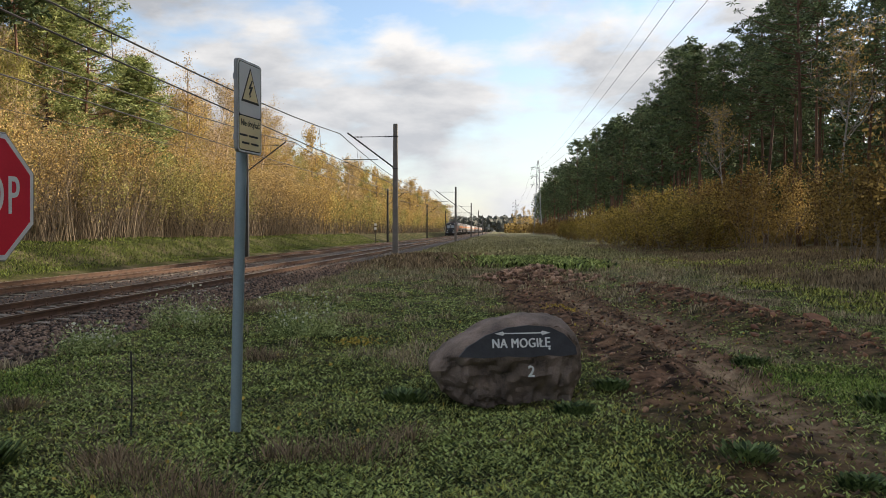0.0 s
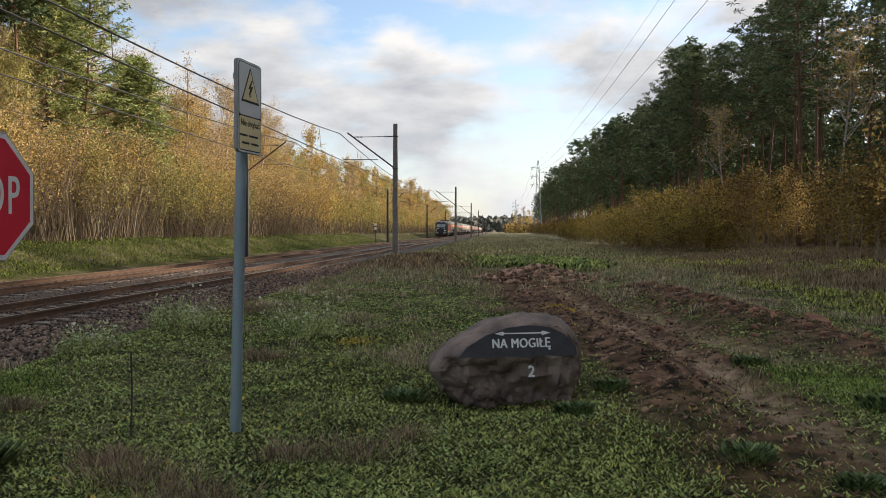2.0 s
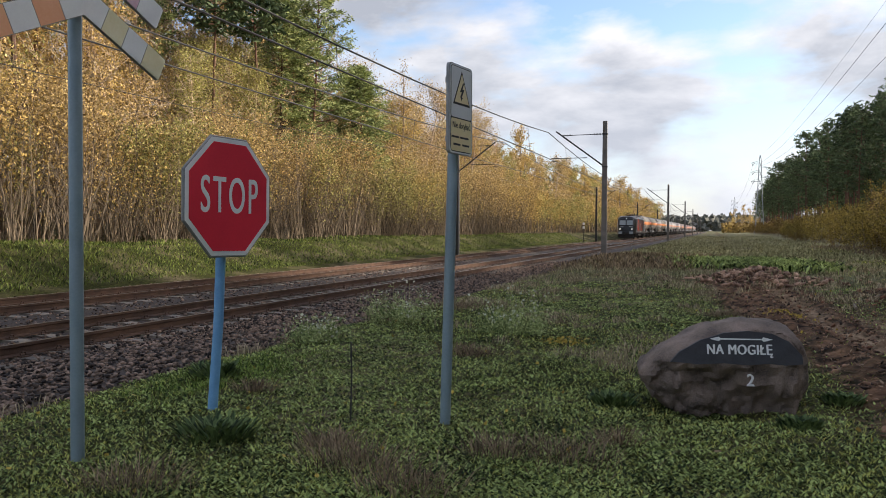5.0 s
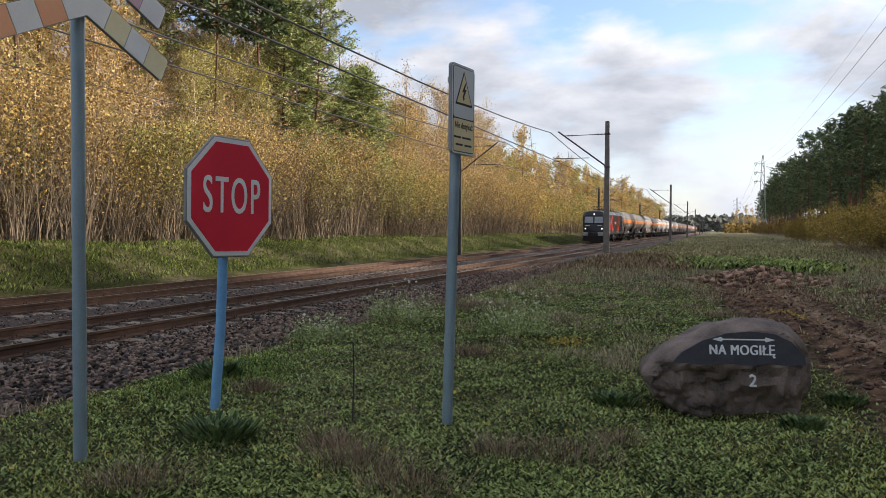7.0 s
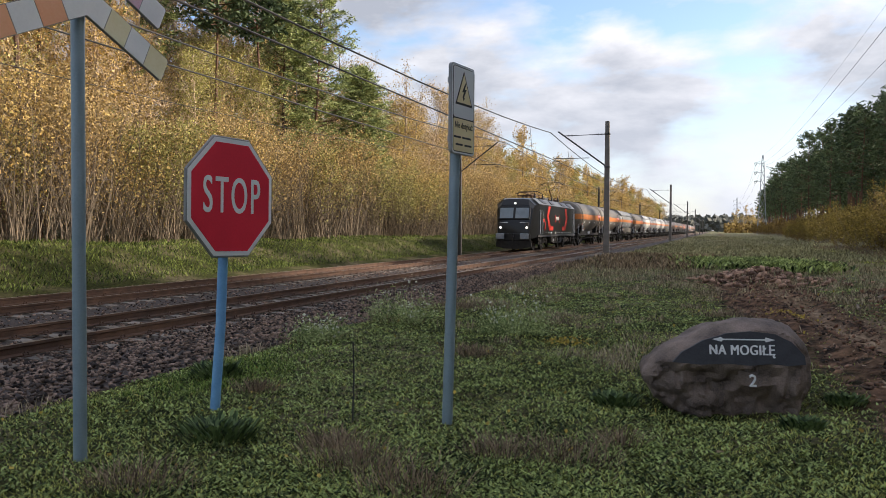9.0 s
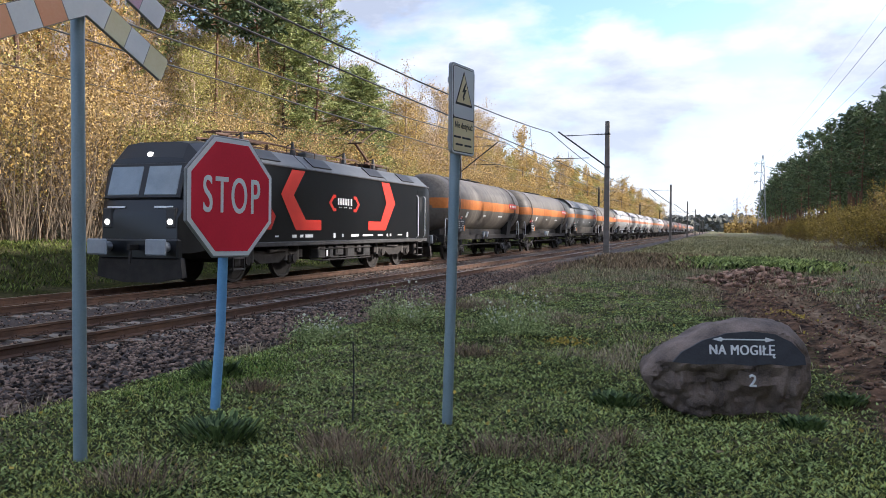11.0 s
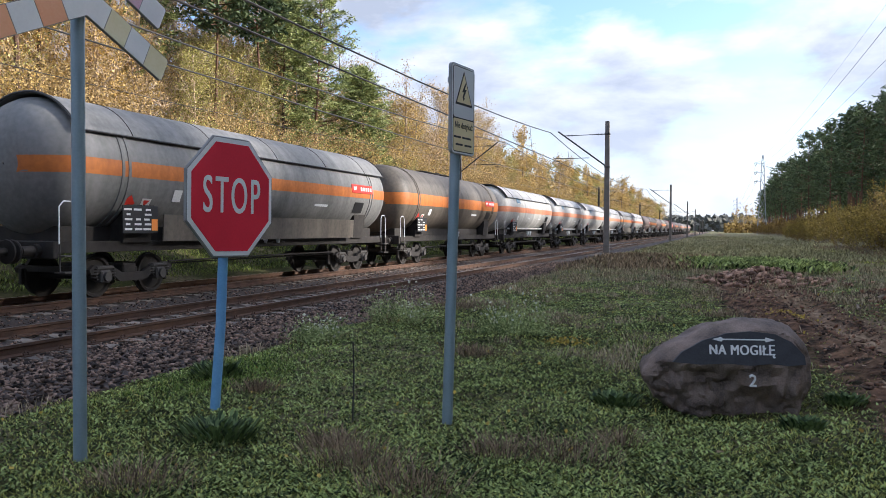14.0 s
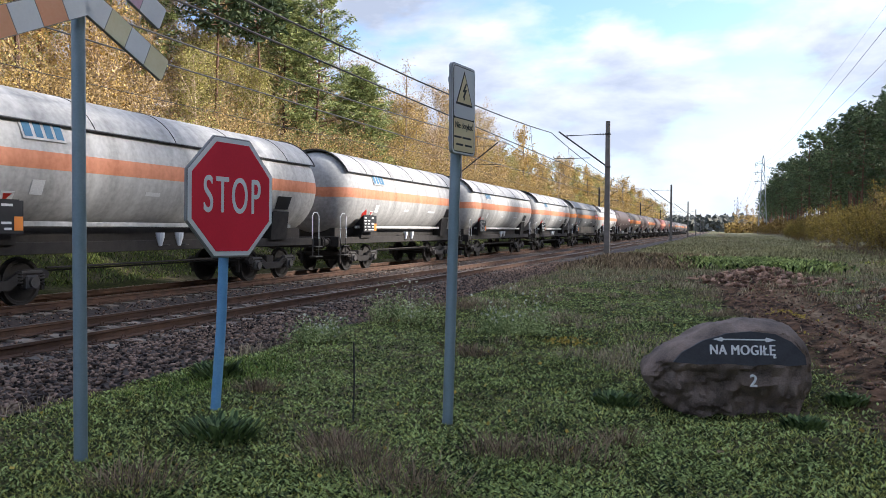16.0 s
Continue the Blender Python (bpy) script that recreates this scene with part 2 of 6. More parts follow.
# ---- mesh helpers ----
class Build:
    """Collects corners and faces of one mesh."""

    def __init__(self):
        self.v, self.f, self.n = [], [], 0

    def add(self, verts, faces):
        base = len(self.v)
        self.v += [tuple(p) for p in verts]
        self.f += [tuple(i + base for i in face) for face in faces]

    def box(self, x, y, z, sx, sy, sz, m=None, c=0.0):
        """A box with its centre at x, y, z; c: the width of its chamfers."""
        bm = bmesh.new()
        bmesh.ops.create_cube(bm, size=1.0)
        for v in bm.verts:
            v.co = Vector((v.co.x * sx, v.co.y * sy, v.co.z * sz))
        if c:
            bmesh.ops.bevel(bm, geom=bm.edges[:], offset=c, segments=1, affect="EDGES")
        if m is not None:
            bmesh.ops.transform(bm, matrix=m, verts=bm.verts)
        bm.verts.index_update()
        self.add([v.co + Vector((x, y, z)) for v in bm.verts], [[v.index for v in f.verts] for f in bm.faces])
        bm.free()
        return self

    def tube(self, points, r, n=6, cap=True):
        points = [Vector(p) for p in points]
        rs = r if isinstance(r, (list, tuple)) else [r] * len(points)
        verts, faces = [], []
        for i, p in enumerate(points):
            d = (points[min(i + 1, len(points) - 1)] - points[max(i - 1, 0)]).normalized()
            a = d.cross(Vector((0, 0, 1)) if abs(d.z) < 0.9 else Vector((1, 0, 0))).normalized()
            b = d.cross(a)
            for k in range(n):
                t = 2 * math.pi * k / n
                verts.append(p + (a * math.cos(t) + b * math.sin(t)) * rs[i])
        for i in range(len(points) - 1):
            for k in range(n):
                q = (k + 1) % n
                faces.append((i * n + k, i * n + q, (i + 1) * n + q, (i + 1) * n + k))
        if cap:
            faces.append(tuple(range(n))[::-1])
            faces.append(tuple((len(points) - 1) * n + k for k in range(n)))
        self.add(verts, faces)
        return self

    def prism(self, poly, a, b, axis="y"):
        """A polygon drawn out from a to b along an axis. poly: (x, z) for y, (y, z) for x, (x, y) for z."""
        place = {"y": lambda p, t: (p[0], t, p[1]), "x": lambda p, t: (t, p[0], p[1]), "z": lambda p, t: (p[0], p[1], t)}[axis]
        n = len(poly)
        self.add([place(p, a) for p in poly] + [place(p, b) for p in poly],
                 [tuple(range(n)), tuple(range(2 * n - 1, n - 1, -1))] + [(i, n + i, n + (i + 1) % n, (i + 1) % n) for i in range(n)])
        return self

    def loft(self, rings, closed=True):
        n = len(rings[0])
        verts = [p for ring in rings for p in ring]
        faces = [(i * n + k, i * n + (k + 1) % n, (i + 1) * n + (k + 1) % n, (i + 1) * n + k)
                 for i in range(len(rings) - 1) for k in range(n if closed else n - 1)]
        self.add(verts, faces)
        return self

    def move(self, m):
        self.v = [tuple(m @ Vector(p)) for p in self.v]
        return self


def mesh_of(name, build, mat, smooth=None, fix=True):
    me = bpy.data.meshes.new(name)
    me.from_pydata(build.v, [], build.f)
    if fix and len(build.f) < 20000:
        bm = bmesh.new()
        bm.from_mesh(me)
        bmesh.ops.recalc_face_normals(bm, faces=bm.faces)
        bm.to_mesh(me)
        bm.free()
    me.materials.append(mat)
    if smooth is not None:
        me.polygons.foreach_set("use_smooth", [True] * len(me.polygons))
        me.set_sharp_from_angle(angle=radians(smooth))
    me.update()
    return me


def part(name, build, mat, parent=None, label="", smooth=None, at=None, fix=True):
    ob = new(name, build if isinstance(build, bpy.types.Mesh) else mesh_of(name, build, mat, smooth, fix))
    ob.parent = parent
    if at is not None:
        ob.matrix_basis = at
    if label:
        tagged(ob, label)
    return ob


def thing(name, label, category, group="", kind="", at=None):
    ob = new(name)
    ob.empty_display_size = 0.2
    if at is not None:
        ob.matrix_basis = at
    return tagged(ob, label, category, group, kind)


def quads_mesh(name, centres, a, b, mat):
    """Many loose quads: centre and two half-axes each (arrays n x 3)."""
    n = len(centres)
    v = np.empty((n, 4, 3), np.float32)
    v[:, 0], v[:, 1], v[:, 2], v[:, 3] = centres - a - b, centres + a - b, centres + a + b, centres - a + b
    me = bpy.data.meshes.new(name)
    me.vertices.add(4 * n)
    me.vertices.foreach_set("co", v.ravel())
    me.loops.add(4 * n)
    me.loops.foreach_set("vertex_index", np.arange(4 * n, dtype=np.int32))
    me.polygons.add(n)
    me.polygons.foreach_set("loop_start", np.arange(0, 4 * n, 4, dtype=np.int32))
    me.update()
    me.validate()
    me.materials.append(mat)
    return me


def blades_mesh(name, root, tip, side, mat):
    """Many loose pointed leaves, each of three corners and a kink: root, tip and half width (arrays n x 3)."""
    n = len(root)
    mid = root * 0.45 + tip * 0.55
    mid[:, 2] += 0.12 * np.linalg.norm(tip - root, axis=1)
    v = np.empty((n, 4, 3), np.float32)
    v[:, 0], v[:, 1], v[:, 2], v[:, 3] = root, mid + side, tip, mid - side
    me = bpy.data.meshes.new(name)
    me.vertices.add(4 * n)
    me.vertices.foreach_set("co", v.ravel())
    me.loops.add(4 * n)
    me.loops.foreach_set("vertex_index", np.arange(4 * n, dtype=np.int32))
    me.polygons.add(n)
    me.polygons.foreach_set("loop_start", np.arange(0, 4 * n, 4, dtype=np.int32))
    me.update()
    me.validate()
    me.materials.append(mat)
    return me


def pieces_mesh(name, shapes, places, sizes, mat, rng, flat=0.7):
    """Many loose stones in one mesh: shapes are (corners, faces) of about a unit."""
    vs, loops, starts, base, count = [], [], [], 0, 0
    for i, (p, s) in enumerate(zip(places, sizes)):
        v, f = shapes[i % len(shapes)]
        q = Euler(rng.uniform(0, 6.28, 3)).to_matrix()
        w = (v @ np.array(q).T) * s
        w[:, 2] *= flat
        vs.append(w + p)
        loops.append(f + base)
        base += len(v)
    v = np.concatenate(vs).astype(np.float32)
    f = np.concatenate(loops).astype(np.int32)
    me = bpy.data.meshes.new(name)
    me.vertices.add(len(v))
    me.vertices.foreach_set("co", v.ravel())
    me.loops.add(f.size)
    me.loops.foreach_set("vertex_index", f.ravel())
    me.polygons.add(len(f))
    me.polygons.foreach_set("loop_start", np.arange(0, f.size, 3, dtype=np.int32))
    me.update()
    me.validate()
    me.materials.append(mat)
    return me


def stone_shapes(rng, count=6, rough=0.28, thin=1.0):
    shapes = []
    for _ in range(count):
        bm = bmesh.new()
        bmesh.ops.create_icosphere(bm, subdivisions=1, radius=0.5)
        v = np.array([p.co for p in bm.verts])
        f = np.array([[p.index for p in face.verts] for face in bm.faces])
        bm.free()
        v = v * (1 + rng.uniform(-rough, rough, (len(v), 1))) * rng.uniform(0.7, 1.2, 3) * (1, 1 - 0.35 * (thin < 1), thin)
        shapes.append((v, f))
    return shapes


def words(name, body, size, mat, parent, at, depth=0.001, squeeze=1.0, label="", bold=0.0, gap=1.0, heavy=0.0):
    """Lettering in the built-in font, as a mesh."""
    cu = bpy.data.curves.new(name, "FONT")
    cu.offset, cu.space_character = bold, gap
    cu.body, cu.size, cu.extrude, cu.align_x, cu.align_y = body, size, depth, "CENTER", "CENTER"
    ob = new("lettering_source", cu)
    bpy.context.view_layer.update()
    me = bpy.data.meshes.new_from_object(ob.evaluated_get(bpy.context.evaluated_depsgraph_get()))
    bpy.data.objects.remove(ob)
    bpy.data.curves.remove(cu)
    me.transform(Matrix.Diagonal((squeeze, 1, 1, 1)))
    if heavy:  # a broad brush: the strokes drawn three times, side by side
        bm = bmesh.new()
        for i, d in enumerate((-heavy, 0.0, heavy)):
            copy = me.copy()
            copy.transform(Matrix.Translation((d, 0.3 * d, 0.0003 * i)))
            bm.from_mesh(copy)
            bpy.data.meshes.remove(copy)
        bm.to_mesh(me)
        bm.free()
    me.materials.clear()
    me.materials.append(mat)
    return part(name, me, mat, parent, label, at=at)


def step(a, b, x):
    t = np.clip((x - a) / (b - a), 0, 1)
    return t * t * (3 - 2 * t)


# ---- the ground ----
RAIL = -0.165  # top of the rails
NEAR_TRACK, FAR_TRACK = -9.41, -13.69  # centre lines
rng = np.random.default_rng(5)


def wave(x, y):
    return (np.sin(1.1 * x + 0.7 * y) + 0.7 * np.sin(2.3 * x - 1.9 * y + 1.0) + 0.5 * np.sin(4.1 * x + 3.7 * y + 2.0)
            + 0.35 * np.sin(7.9 * x - 6.3 * y + 0.5)) / 2.5


def path_x(y):
    """The middle of the rutted track of bare earth."""
    return 2.2 - 0.12 * np.clip(y - 8, 0, 4.65) - 0.05 * np.clip(y - 12.65, 0, 9)


def bank_x(y):
    """The crest of the low bank of brick rubble beside the track."""
    return 3.95 - 0.06 * (y - 10)


def worn_earth(x, y):
    """How pale and trodden the earth is along the two wheel tracks, 0 to 1."""
    w = 0.2 + 0.07 * wave(2.3 * x, 1.9 * y)
    a = np.exp(-((x - path_x(y)) / w) ** 2) * step(4.5, 6.5, y) * (1 - step(18, 24, y))
    b = 0.7 * np.exp(-((x - path_x(y) - 0.8) / (w * 1.3)) ** 2) * step(7.5, 9, y) * (1 - step(13, 17, y))
    return np.clip(np.maximum(a, b) * (0.75 + 0.5 * wave(3.7 * x, 3.1 * y)), 0, 1)


def dirt(x, y):
    """How bare the ground is, 0 to 1."""
    d = np.abs(x - path_x(y) + 0.35)
    w = 0.45 + 0.03 * np.maximum(y - 6, 0)
    strip = (1 - step(w, w + 0.5, d)) * (0.45 * step(2.0, 5.0, y) + 0.55 * step(5.5, 7.5, y)) * (1 - step(20, 25, y))
    heap = np.exp(-((x - bank_x(y) + 0.25 * wave(0.3 * x, 0.6 * y)) / 0.62) ** 2) * step(7.5, 9.5, y) * (1 - step(18, 21, y))
    heap = np.maximum(heap, 0.75 * np.exp(-(((x - 2.6) / 1.0) ** 2 + ((y - 13) / 3.2) ** 2)))
    mound = np.exp(-(((x - 1.1) / 1.1) ** 2 + ((y - 22.3) / 1.6) ** 2))
    lane = 0.45 * np.exp(-((x - 1.3) / 1.2) ** 2) * step(44, 60, y)
    return np.clip(np.maximum(np.maximum(strip, 0.9 * heap), np.maximum(mound, lane)) + 0.3 * wave(1.6 * x, 1.3 * y) * (strip + heap > 0.1), 0, 1)


def ground_z(x, y):
    x, y = np.asarray(x, float), np.asarray(y, float)
    near = 1 - step(60, 120, np.hypot(x, y))
    z = 0.028 * wave(x, y) * near
    z = z - 0.09 * step(-4.5, -5.2, x)
    bed = step(-5.2, -5.7, x) * (1 - step(-17.2, -17.8, x))
    z = z * (1 - bed) - 0.44 * bed
    z += step(-17.6, -21.8, x) * (1.05 + 0.16 * wave(0.3 * x, 0.25 * y)) - 0.25 * step(-17.2, -17.8, x)
    z += 0.022 * np.maximum(-21 - x, 0) * (1 - step(-200, -320, x) * 0.5)
    z += 0.2 * np.exp(-((x - bank_x(y)) / 0.6) ** 2) * step(7.5, 10, y) * (1 - step(18, 21, y)) + 0.34 * np.exp(-(((x - 1.1) / 1.0) ** 2 + ((y - 22.5) / 1.1) ** 2))
    z -= 0.10 * worn_earth(x, y) + 0.10 * np.exp(-(((x - 0.1) / 0.62) ** 2 + ((y - 6.45) / 0.4) ** 2))
    z += 0.09 * np.exp(-((x - path_x(y) + 0.62) / 0.3) ** 2) * step(4.0, 6.0, y) * (1 - step(17, 22, y))
    z += (0.055 * wave(3.1 * x, 3.3 * y) + 0.04 * wave(7.1 * x, 8.3 * y)) * dirt(x, y) * near
    z += 0.25 * step(9.0, 15.0, x) + 0.2 * np.exp(-(((x + 3.2) / 2.5) ** 2 + ((y - 33) / 4) ** 2))
    return z


def lines(a, b, d, far):
    out_ = list(np.arange(a, b + 1e-6, d))
    s = d
    lo, hi = a, b
    while hi < far:
        s *= 1.35
        hi += s
        lo -= s
        out_ += [hi]
        out_.insert(0, lo)
    return np.array(out_)


def build_ground():
    xs, ys = lines(-7.0, 17.0, 0.11, 2500), lines(2.0, 40.0, 0.15, 3000)
    bank = np.arange(-24.0, -7.2, 0.4)
    xs = np.sort(np.concatenate([xs[(xs < -24.2) | (xs > -7.1)], bank]))
    gx, gy = np.meshgrid(xs, ys)
    gz = ground_z(gx, gy)
    nx, ny = len(xs), len(ys)
    i = (np.arange(ny - 1)[:, None] * nx + np.arange(nx - 1)[None]).ravel()
    me = bpy.data.meshes.new("ground")
    me.from_pydata(np.stack([gx, gy, gz], 2).reshape(-1, 3).tolist(), [], np.stack([i, i + 1, i + nx + 1, i + nx], 1).tolist())
    at = me.attributes.new("bare", "FLOAT", "POINT")
    at.data.foreach_set("value", dirt(gx, gy).ravel().astype(np.float32))
    at = me.attributes.new("heath", "FLOAT", "POINT")
    heath = np.maximum(step(6.5, 10, gx + 0.5 * wave(gx * 0.5, gy * 0.5)) * step(8, 16, gy), 0.8 * step(13, 38, gy))
    at.data.foreach_set("value", (heath * (gx > -6)).ravel().astype(np.float32))
    at = me.attributes.new("worn", "FLOAT", "POINT")
    at.data.foreach_set("value", worn_earth(gx, gy).ravel().astype(np.float32))
    me.polygons.foreach_set("use_smooth", [True] * len(me.polygons))
    m = bpy.data.materials.new("meadow")
    m.use_nodes = True
    nt, link = m.node_tree, m.node_tree.links.new
    p = nt.nodes["Principled BSDF"]
    p.inputs["Roughness"].default_value = 0.95
    p.inputs["Specular IOR Level"].default_value = 0.1
    co = nt.nodes.new("ShaderNodeTexCoord")

    def tone_of(scale, detail, c0, c1, lo=0.35, hi=0.65):
        n = nt.nodes.new("ShaderNodeTexNoise")
        n.inputs["Scale"].default_value, n.inputs["Detail"].default_value = scale, detail
        link(co.outputs["Object"], n.inputs["Vector"])
        r = nt.nodes.new("ShaderNodeValToRGB")
        r.color_ramp.elements[0].position, r.color_ramp.elements[1].position = lo, hi
        r.color_ramp.elements[0].color, r.color_ramp.elements[1].color = (*c0, 1), (*c1, 1)
        link(n.outputs[0], r.inputs[0])
        return r.outputs[0], n.outputs[0]

    def mix(a, b, f):
        n = nt.nodes.new("ShaderNodeMix")
        n.data_type = "RGBA"
        link(f, n.inputs[0])
        link(a, n.inputs[6])
        link(b, n.inputs[7])
        return n.outputs[2]

    def attribute(name):
        n = nt.nodes.new("ShaderNodeAttribute")
        n.attribute_name = name
        return n.outputs["Fac"]

    # green is near black: shade in the gaps between plants is painted in
    green, h = tone_of(14, 8, (0.008, 0.011, 0.003), (0.070, 0.075, 0.018))
    straw, _ = tone_of(9, 8, (0.055, 0.045, 0.024), (0.23, 0.19, 0.11))
    patch, f = tone_of(0.45, 4, (0, 0, 0), (1, 1, 1), 0.45, 0.68)
    soil, _ = tone_of(5, 10, (0.018, 0.010, 0.007), (0.22, 0.125, 0.075), 0.38, 0.66)
    trodden, _ = tone_of(7, 9, (0.17, 0.115, 0.07), (0.46, 0.33, 0.21), 0.36, 0.64)
    heather, _ = tone_of(3, 8, (0.085, 0.083, 0.044), (0.34, 0.31, 0.17))
    link(mix(mix(mix(mix(green, straw, patch), heather, attribute("heath")), soil, attribute("bare")), trodden, attribute("worn")), p.inputs["Base Color"])
    b = nt.nodes.new("ShaderNodeBump")
    b.inputs["Strength"].default_value, b.inputs["Distance"].default_value = 0.8, 0.05
    link(h, b.inputs["Height"])
    link(b.outputs[0], p.inputs["Normal"])
    me.materials.append(m)
    return tagged(new("ground", me), "uneven meadow ground with short grass and bare earth", "ground", kind="structure")


build_ground()


# ---- the railway ----
def build_track(name, x, label):
    base = thing(name, label, "railway track", kind="structure", at=pose(x, 0, 0))
    half = [(0.0, 0.0), (0.036, 0.0), (0.037, -0.035), (0.010, -0.05), (0.009, -0.125), (0.07, -0.145), (0.07, -0.16), (0.0, -0.16)]
    ring = half + [(-a, b) for a, b in half[-2:0:-1]]
    profile = mesh_of("rail", Build().prism([(a, b + RAIL) for a, b in ring], -60, 900), M_RUST)
    head = mesh_of("running_surface", Build().box(0, 420, RAIL + 0.001, 0.055, 960, 0.004), M_RAILTOP)
    for side in (-1, 1):
        r = part("rail", profile, None, base, at=pose(side * 0.7525, 0, 0))
        part("running_surface", head, None, r, "worn bright rail head")
    s = Build()
    s.prism([(-1.25, -0.03), (-1.25, 0), (-1.18, 0.018), (-0.5, 0.018), (-0.3, -0.01), (0.3, -0.01), (0.5, 0.018), (1.18, 0.018), (1.25, 0), (1.25, -0.03),
             (1.25, -0.14), (-1.25, -0.14)], -0.12, 0.12)
    sleeper = mesh_of("sleeper", s, M_CONC)
    r2 = np.random.default_rng(int(-x * 10))
    for i in range(290):
        part("sleeper", sleeper, None, base, at=pose(0, -4 + i * 0.6, RAIL - 0.185, 0, 0, r2.uniform(-0.6, 0.6)))
    rest = Build()
    for i in range(290, 800):
        y = -4 + i * 0.6
        rest.add([(a, y + b, RAIL - 0.185 + c) for b in (-0.12, 0.12) for a in (-1.25, 1.25) for c in (-0.1, 0.01)],
                 [(0, 1, 3, 2), (4, 6, 7, 5), (1, 5, 7, 3), (0, 4, 5, 1), (2, 3, 7, 6)])
    tagged(part("far_sleepers", rest, M_CONC, base), kind="stuff")
    clips = Build()
    for i in range(110):
        for sx in (-0.7525, 0.7525):
            for d in (-0.1, 0.1):
                y, z = -4 + i * 0.6, RAIL - 0.16
                pts = [(sx + d, y + 0.045 * math.cos(t), z + 0.03 + 0.032 * math.sin(t)) for t in (-0.6, 0.3, 1.2, 2.0, 2.9, 3.8)]
                clips.tube(pts, 0.011, 4)
                clips.box(sx + d * 1.05, y, z - 0.002, 0.11, 0.13, 0.022)
    tagged(part("rail_fastening", clips, M_RUST, base), kind="stuff")
    return base


build_track("near_track", NEAR_TRACK, "rusty rails on concrete sleepers in brown ballast")
build_track("far_track", FAR_TRACK, "rails with brown rusty sides on concrete sleepers")


def build_ballast():
    prof = [(-17.7, -0.55), (-16.5, RAIL - 0.24), (-15.2, RAIL - 0.20), (-12.2, RAIL - 0.20), (-11.55, RAIL - 0.235), (-10.9, RAIL - 0.20), (-8.0, RAIL - 0.20),
            (-7.2, RAIL - 0.13), (-6.3, RAIL - 0.05), (-5.5, -0.145), (-5.05, -0.15), (-5.05, -0.7), (-17.7, -0.7)]
    bed = part("ballast", Build().prism(prof, -60, 900), M_BED)
    tagged(bed, "brown crushed stone ballast under the tracks", "ballast", kind="structure")
    r = np.random.default_rng(11)
    n = 48000
    y = 1.5 + 40 * r.random(n) ** 1.9
    x = np.where(r.random(n) < 0.62, r.uniform(-8.7, -5.0, n), r.uniform(-17.2, -8.6, n))
    px, pz = [p[0] for p in prof[:11]], [p[1] for p in prof[:11]]
    z = np.interp(x, px, pz) + r.uniform(-0.015, 0.045, n)
    onrail = np.zeros(n, bool)
    for c in (NEAR_TRACK, FAR_TRACK):
        for sx in (-0.7525, 0.7525):
            onrail |= np.abs(x - c - sx) < 0.10
    z[onrail] -= 0.05
    pts = np.stack([x, y, z], 1)
    me = pieces_mesh("ballast_stones", stone_shapes(r, 9, 0.6), pts, r.uniform(0.03, 0.066, n), M_STONE, r)
    tagged(new("ballast_stones", me), "loose crushed stones on the ballast shoulder", "stones", kind="stuff")


build_ballast()


# ---- catenary masts ----
MAST_FOOT = -0.065


def build_mast(x, y, side, label, tall=7.5):
    """A concrete mast with a tubular bracket that reaches over its track; side: +1 when the track is to its left (-x)."""
    base = thing("catenary_mast", label, "catenary mast", "catenary masts", at=pose(x, y, 0))
    b = Build()
    h = MAST_FOOT + tall
    b.loft([[(sx * w, sy * w * 0.8, z) for sx, sy in ((-1, -1), (1, -1), (1, 1), (-1, 1))] for z, w in ((-0.6, 0.16), (0.3, 0.158), (h - 0.02, 0.115), (h, 0.10))])
    b.f += [(12, 13, 14, 15)]
    part("pole", b, M_MAST if side > 0 else M_DARKSTEEL, base)
    s = -side
    top, low, tip = (0, 0, h - 0.72), (0, 0, h - 2.55), (s * 2.75, 0, h - 0.5)
    part("bracket_boom", Build().tube([low, tip], 0.045, 8), M_DARKSTEEL, base, "dark steel tube")
    part("tie_rod", Build().tube([top, (s * 2.45, 0, h - 0.74)], 0.022, 6), M_DARKSTEEL, base)
    part("registration_arm", Build().tube([(s * 1.0, 0, h - 2.02), (s * 3.0, 0, h - 2.02)], 0.022, 6)
         .tube([(s * 2.6, 0, h - 2.0), (s * 2.6, 0, h - 2.16), (s * 3.1, 0, h - 2.22)], 0.015, 5), M_DARKSTEEL, base)
    for name, p, q in (("insulator", (s * 0.2, 0, h - 0.72), (s * 0.62, 0, h - 0.725)), ("insulator", (s * 1.9, 0, h - 0.735), (s * 2.3, 0, h - 0.738))):
        bb = Build().tube([p, q], 0.02, 8)
        for i in range(5):
            t = (i + 0.5) / 5
            cx = p[0] + (q[0] - p[0]) * t
            bb.tube([(cx - 0.012, 0, p[2]), (cx + 0.012, 0, p[2])], 0.05, 8)
        part(name, bb, M_DARKSTEEL, base, "ribbed insulator")
    for z in (h - 0.72, h - 2.55):
        part("clamp", Build().box(0, 0, z, 0.31, 0.27, 0.065, c=0.01), M_DARKSTEEL, base)
    return base


MAST_Y = [-19.6, 44.8, 109.4, 173.4, 237.5, 301.5, 365.5]
for y in MAST_Y:
    build_mast(-5.82, y, 1, "grey concrete catenary mast with a steel bracket")
    build_mast(-17.1, (y + 4.5) * 1.074, -1, "dark slim catenary mast beyond the far track", 7.95)


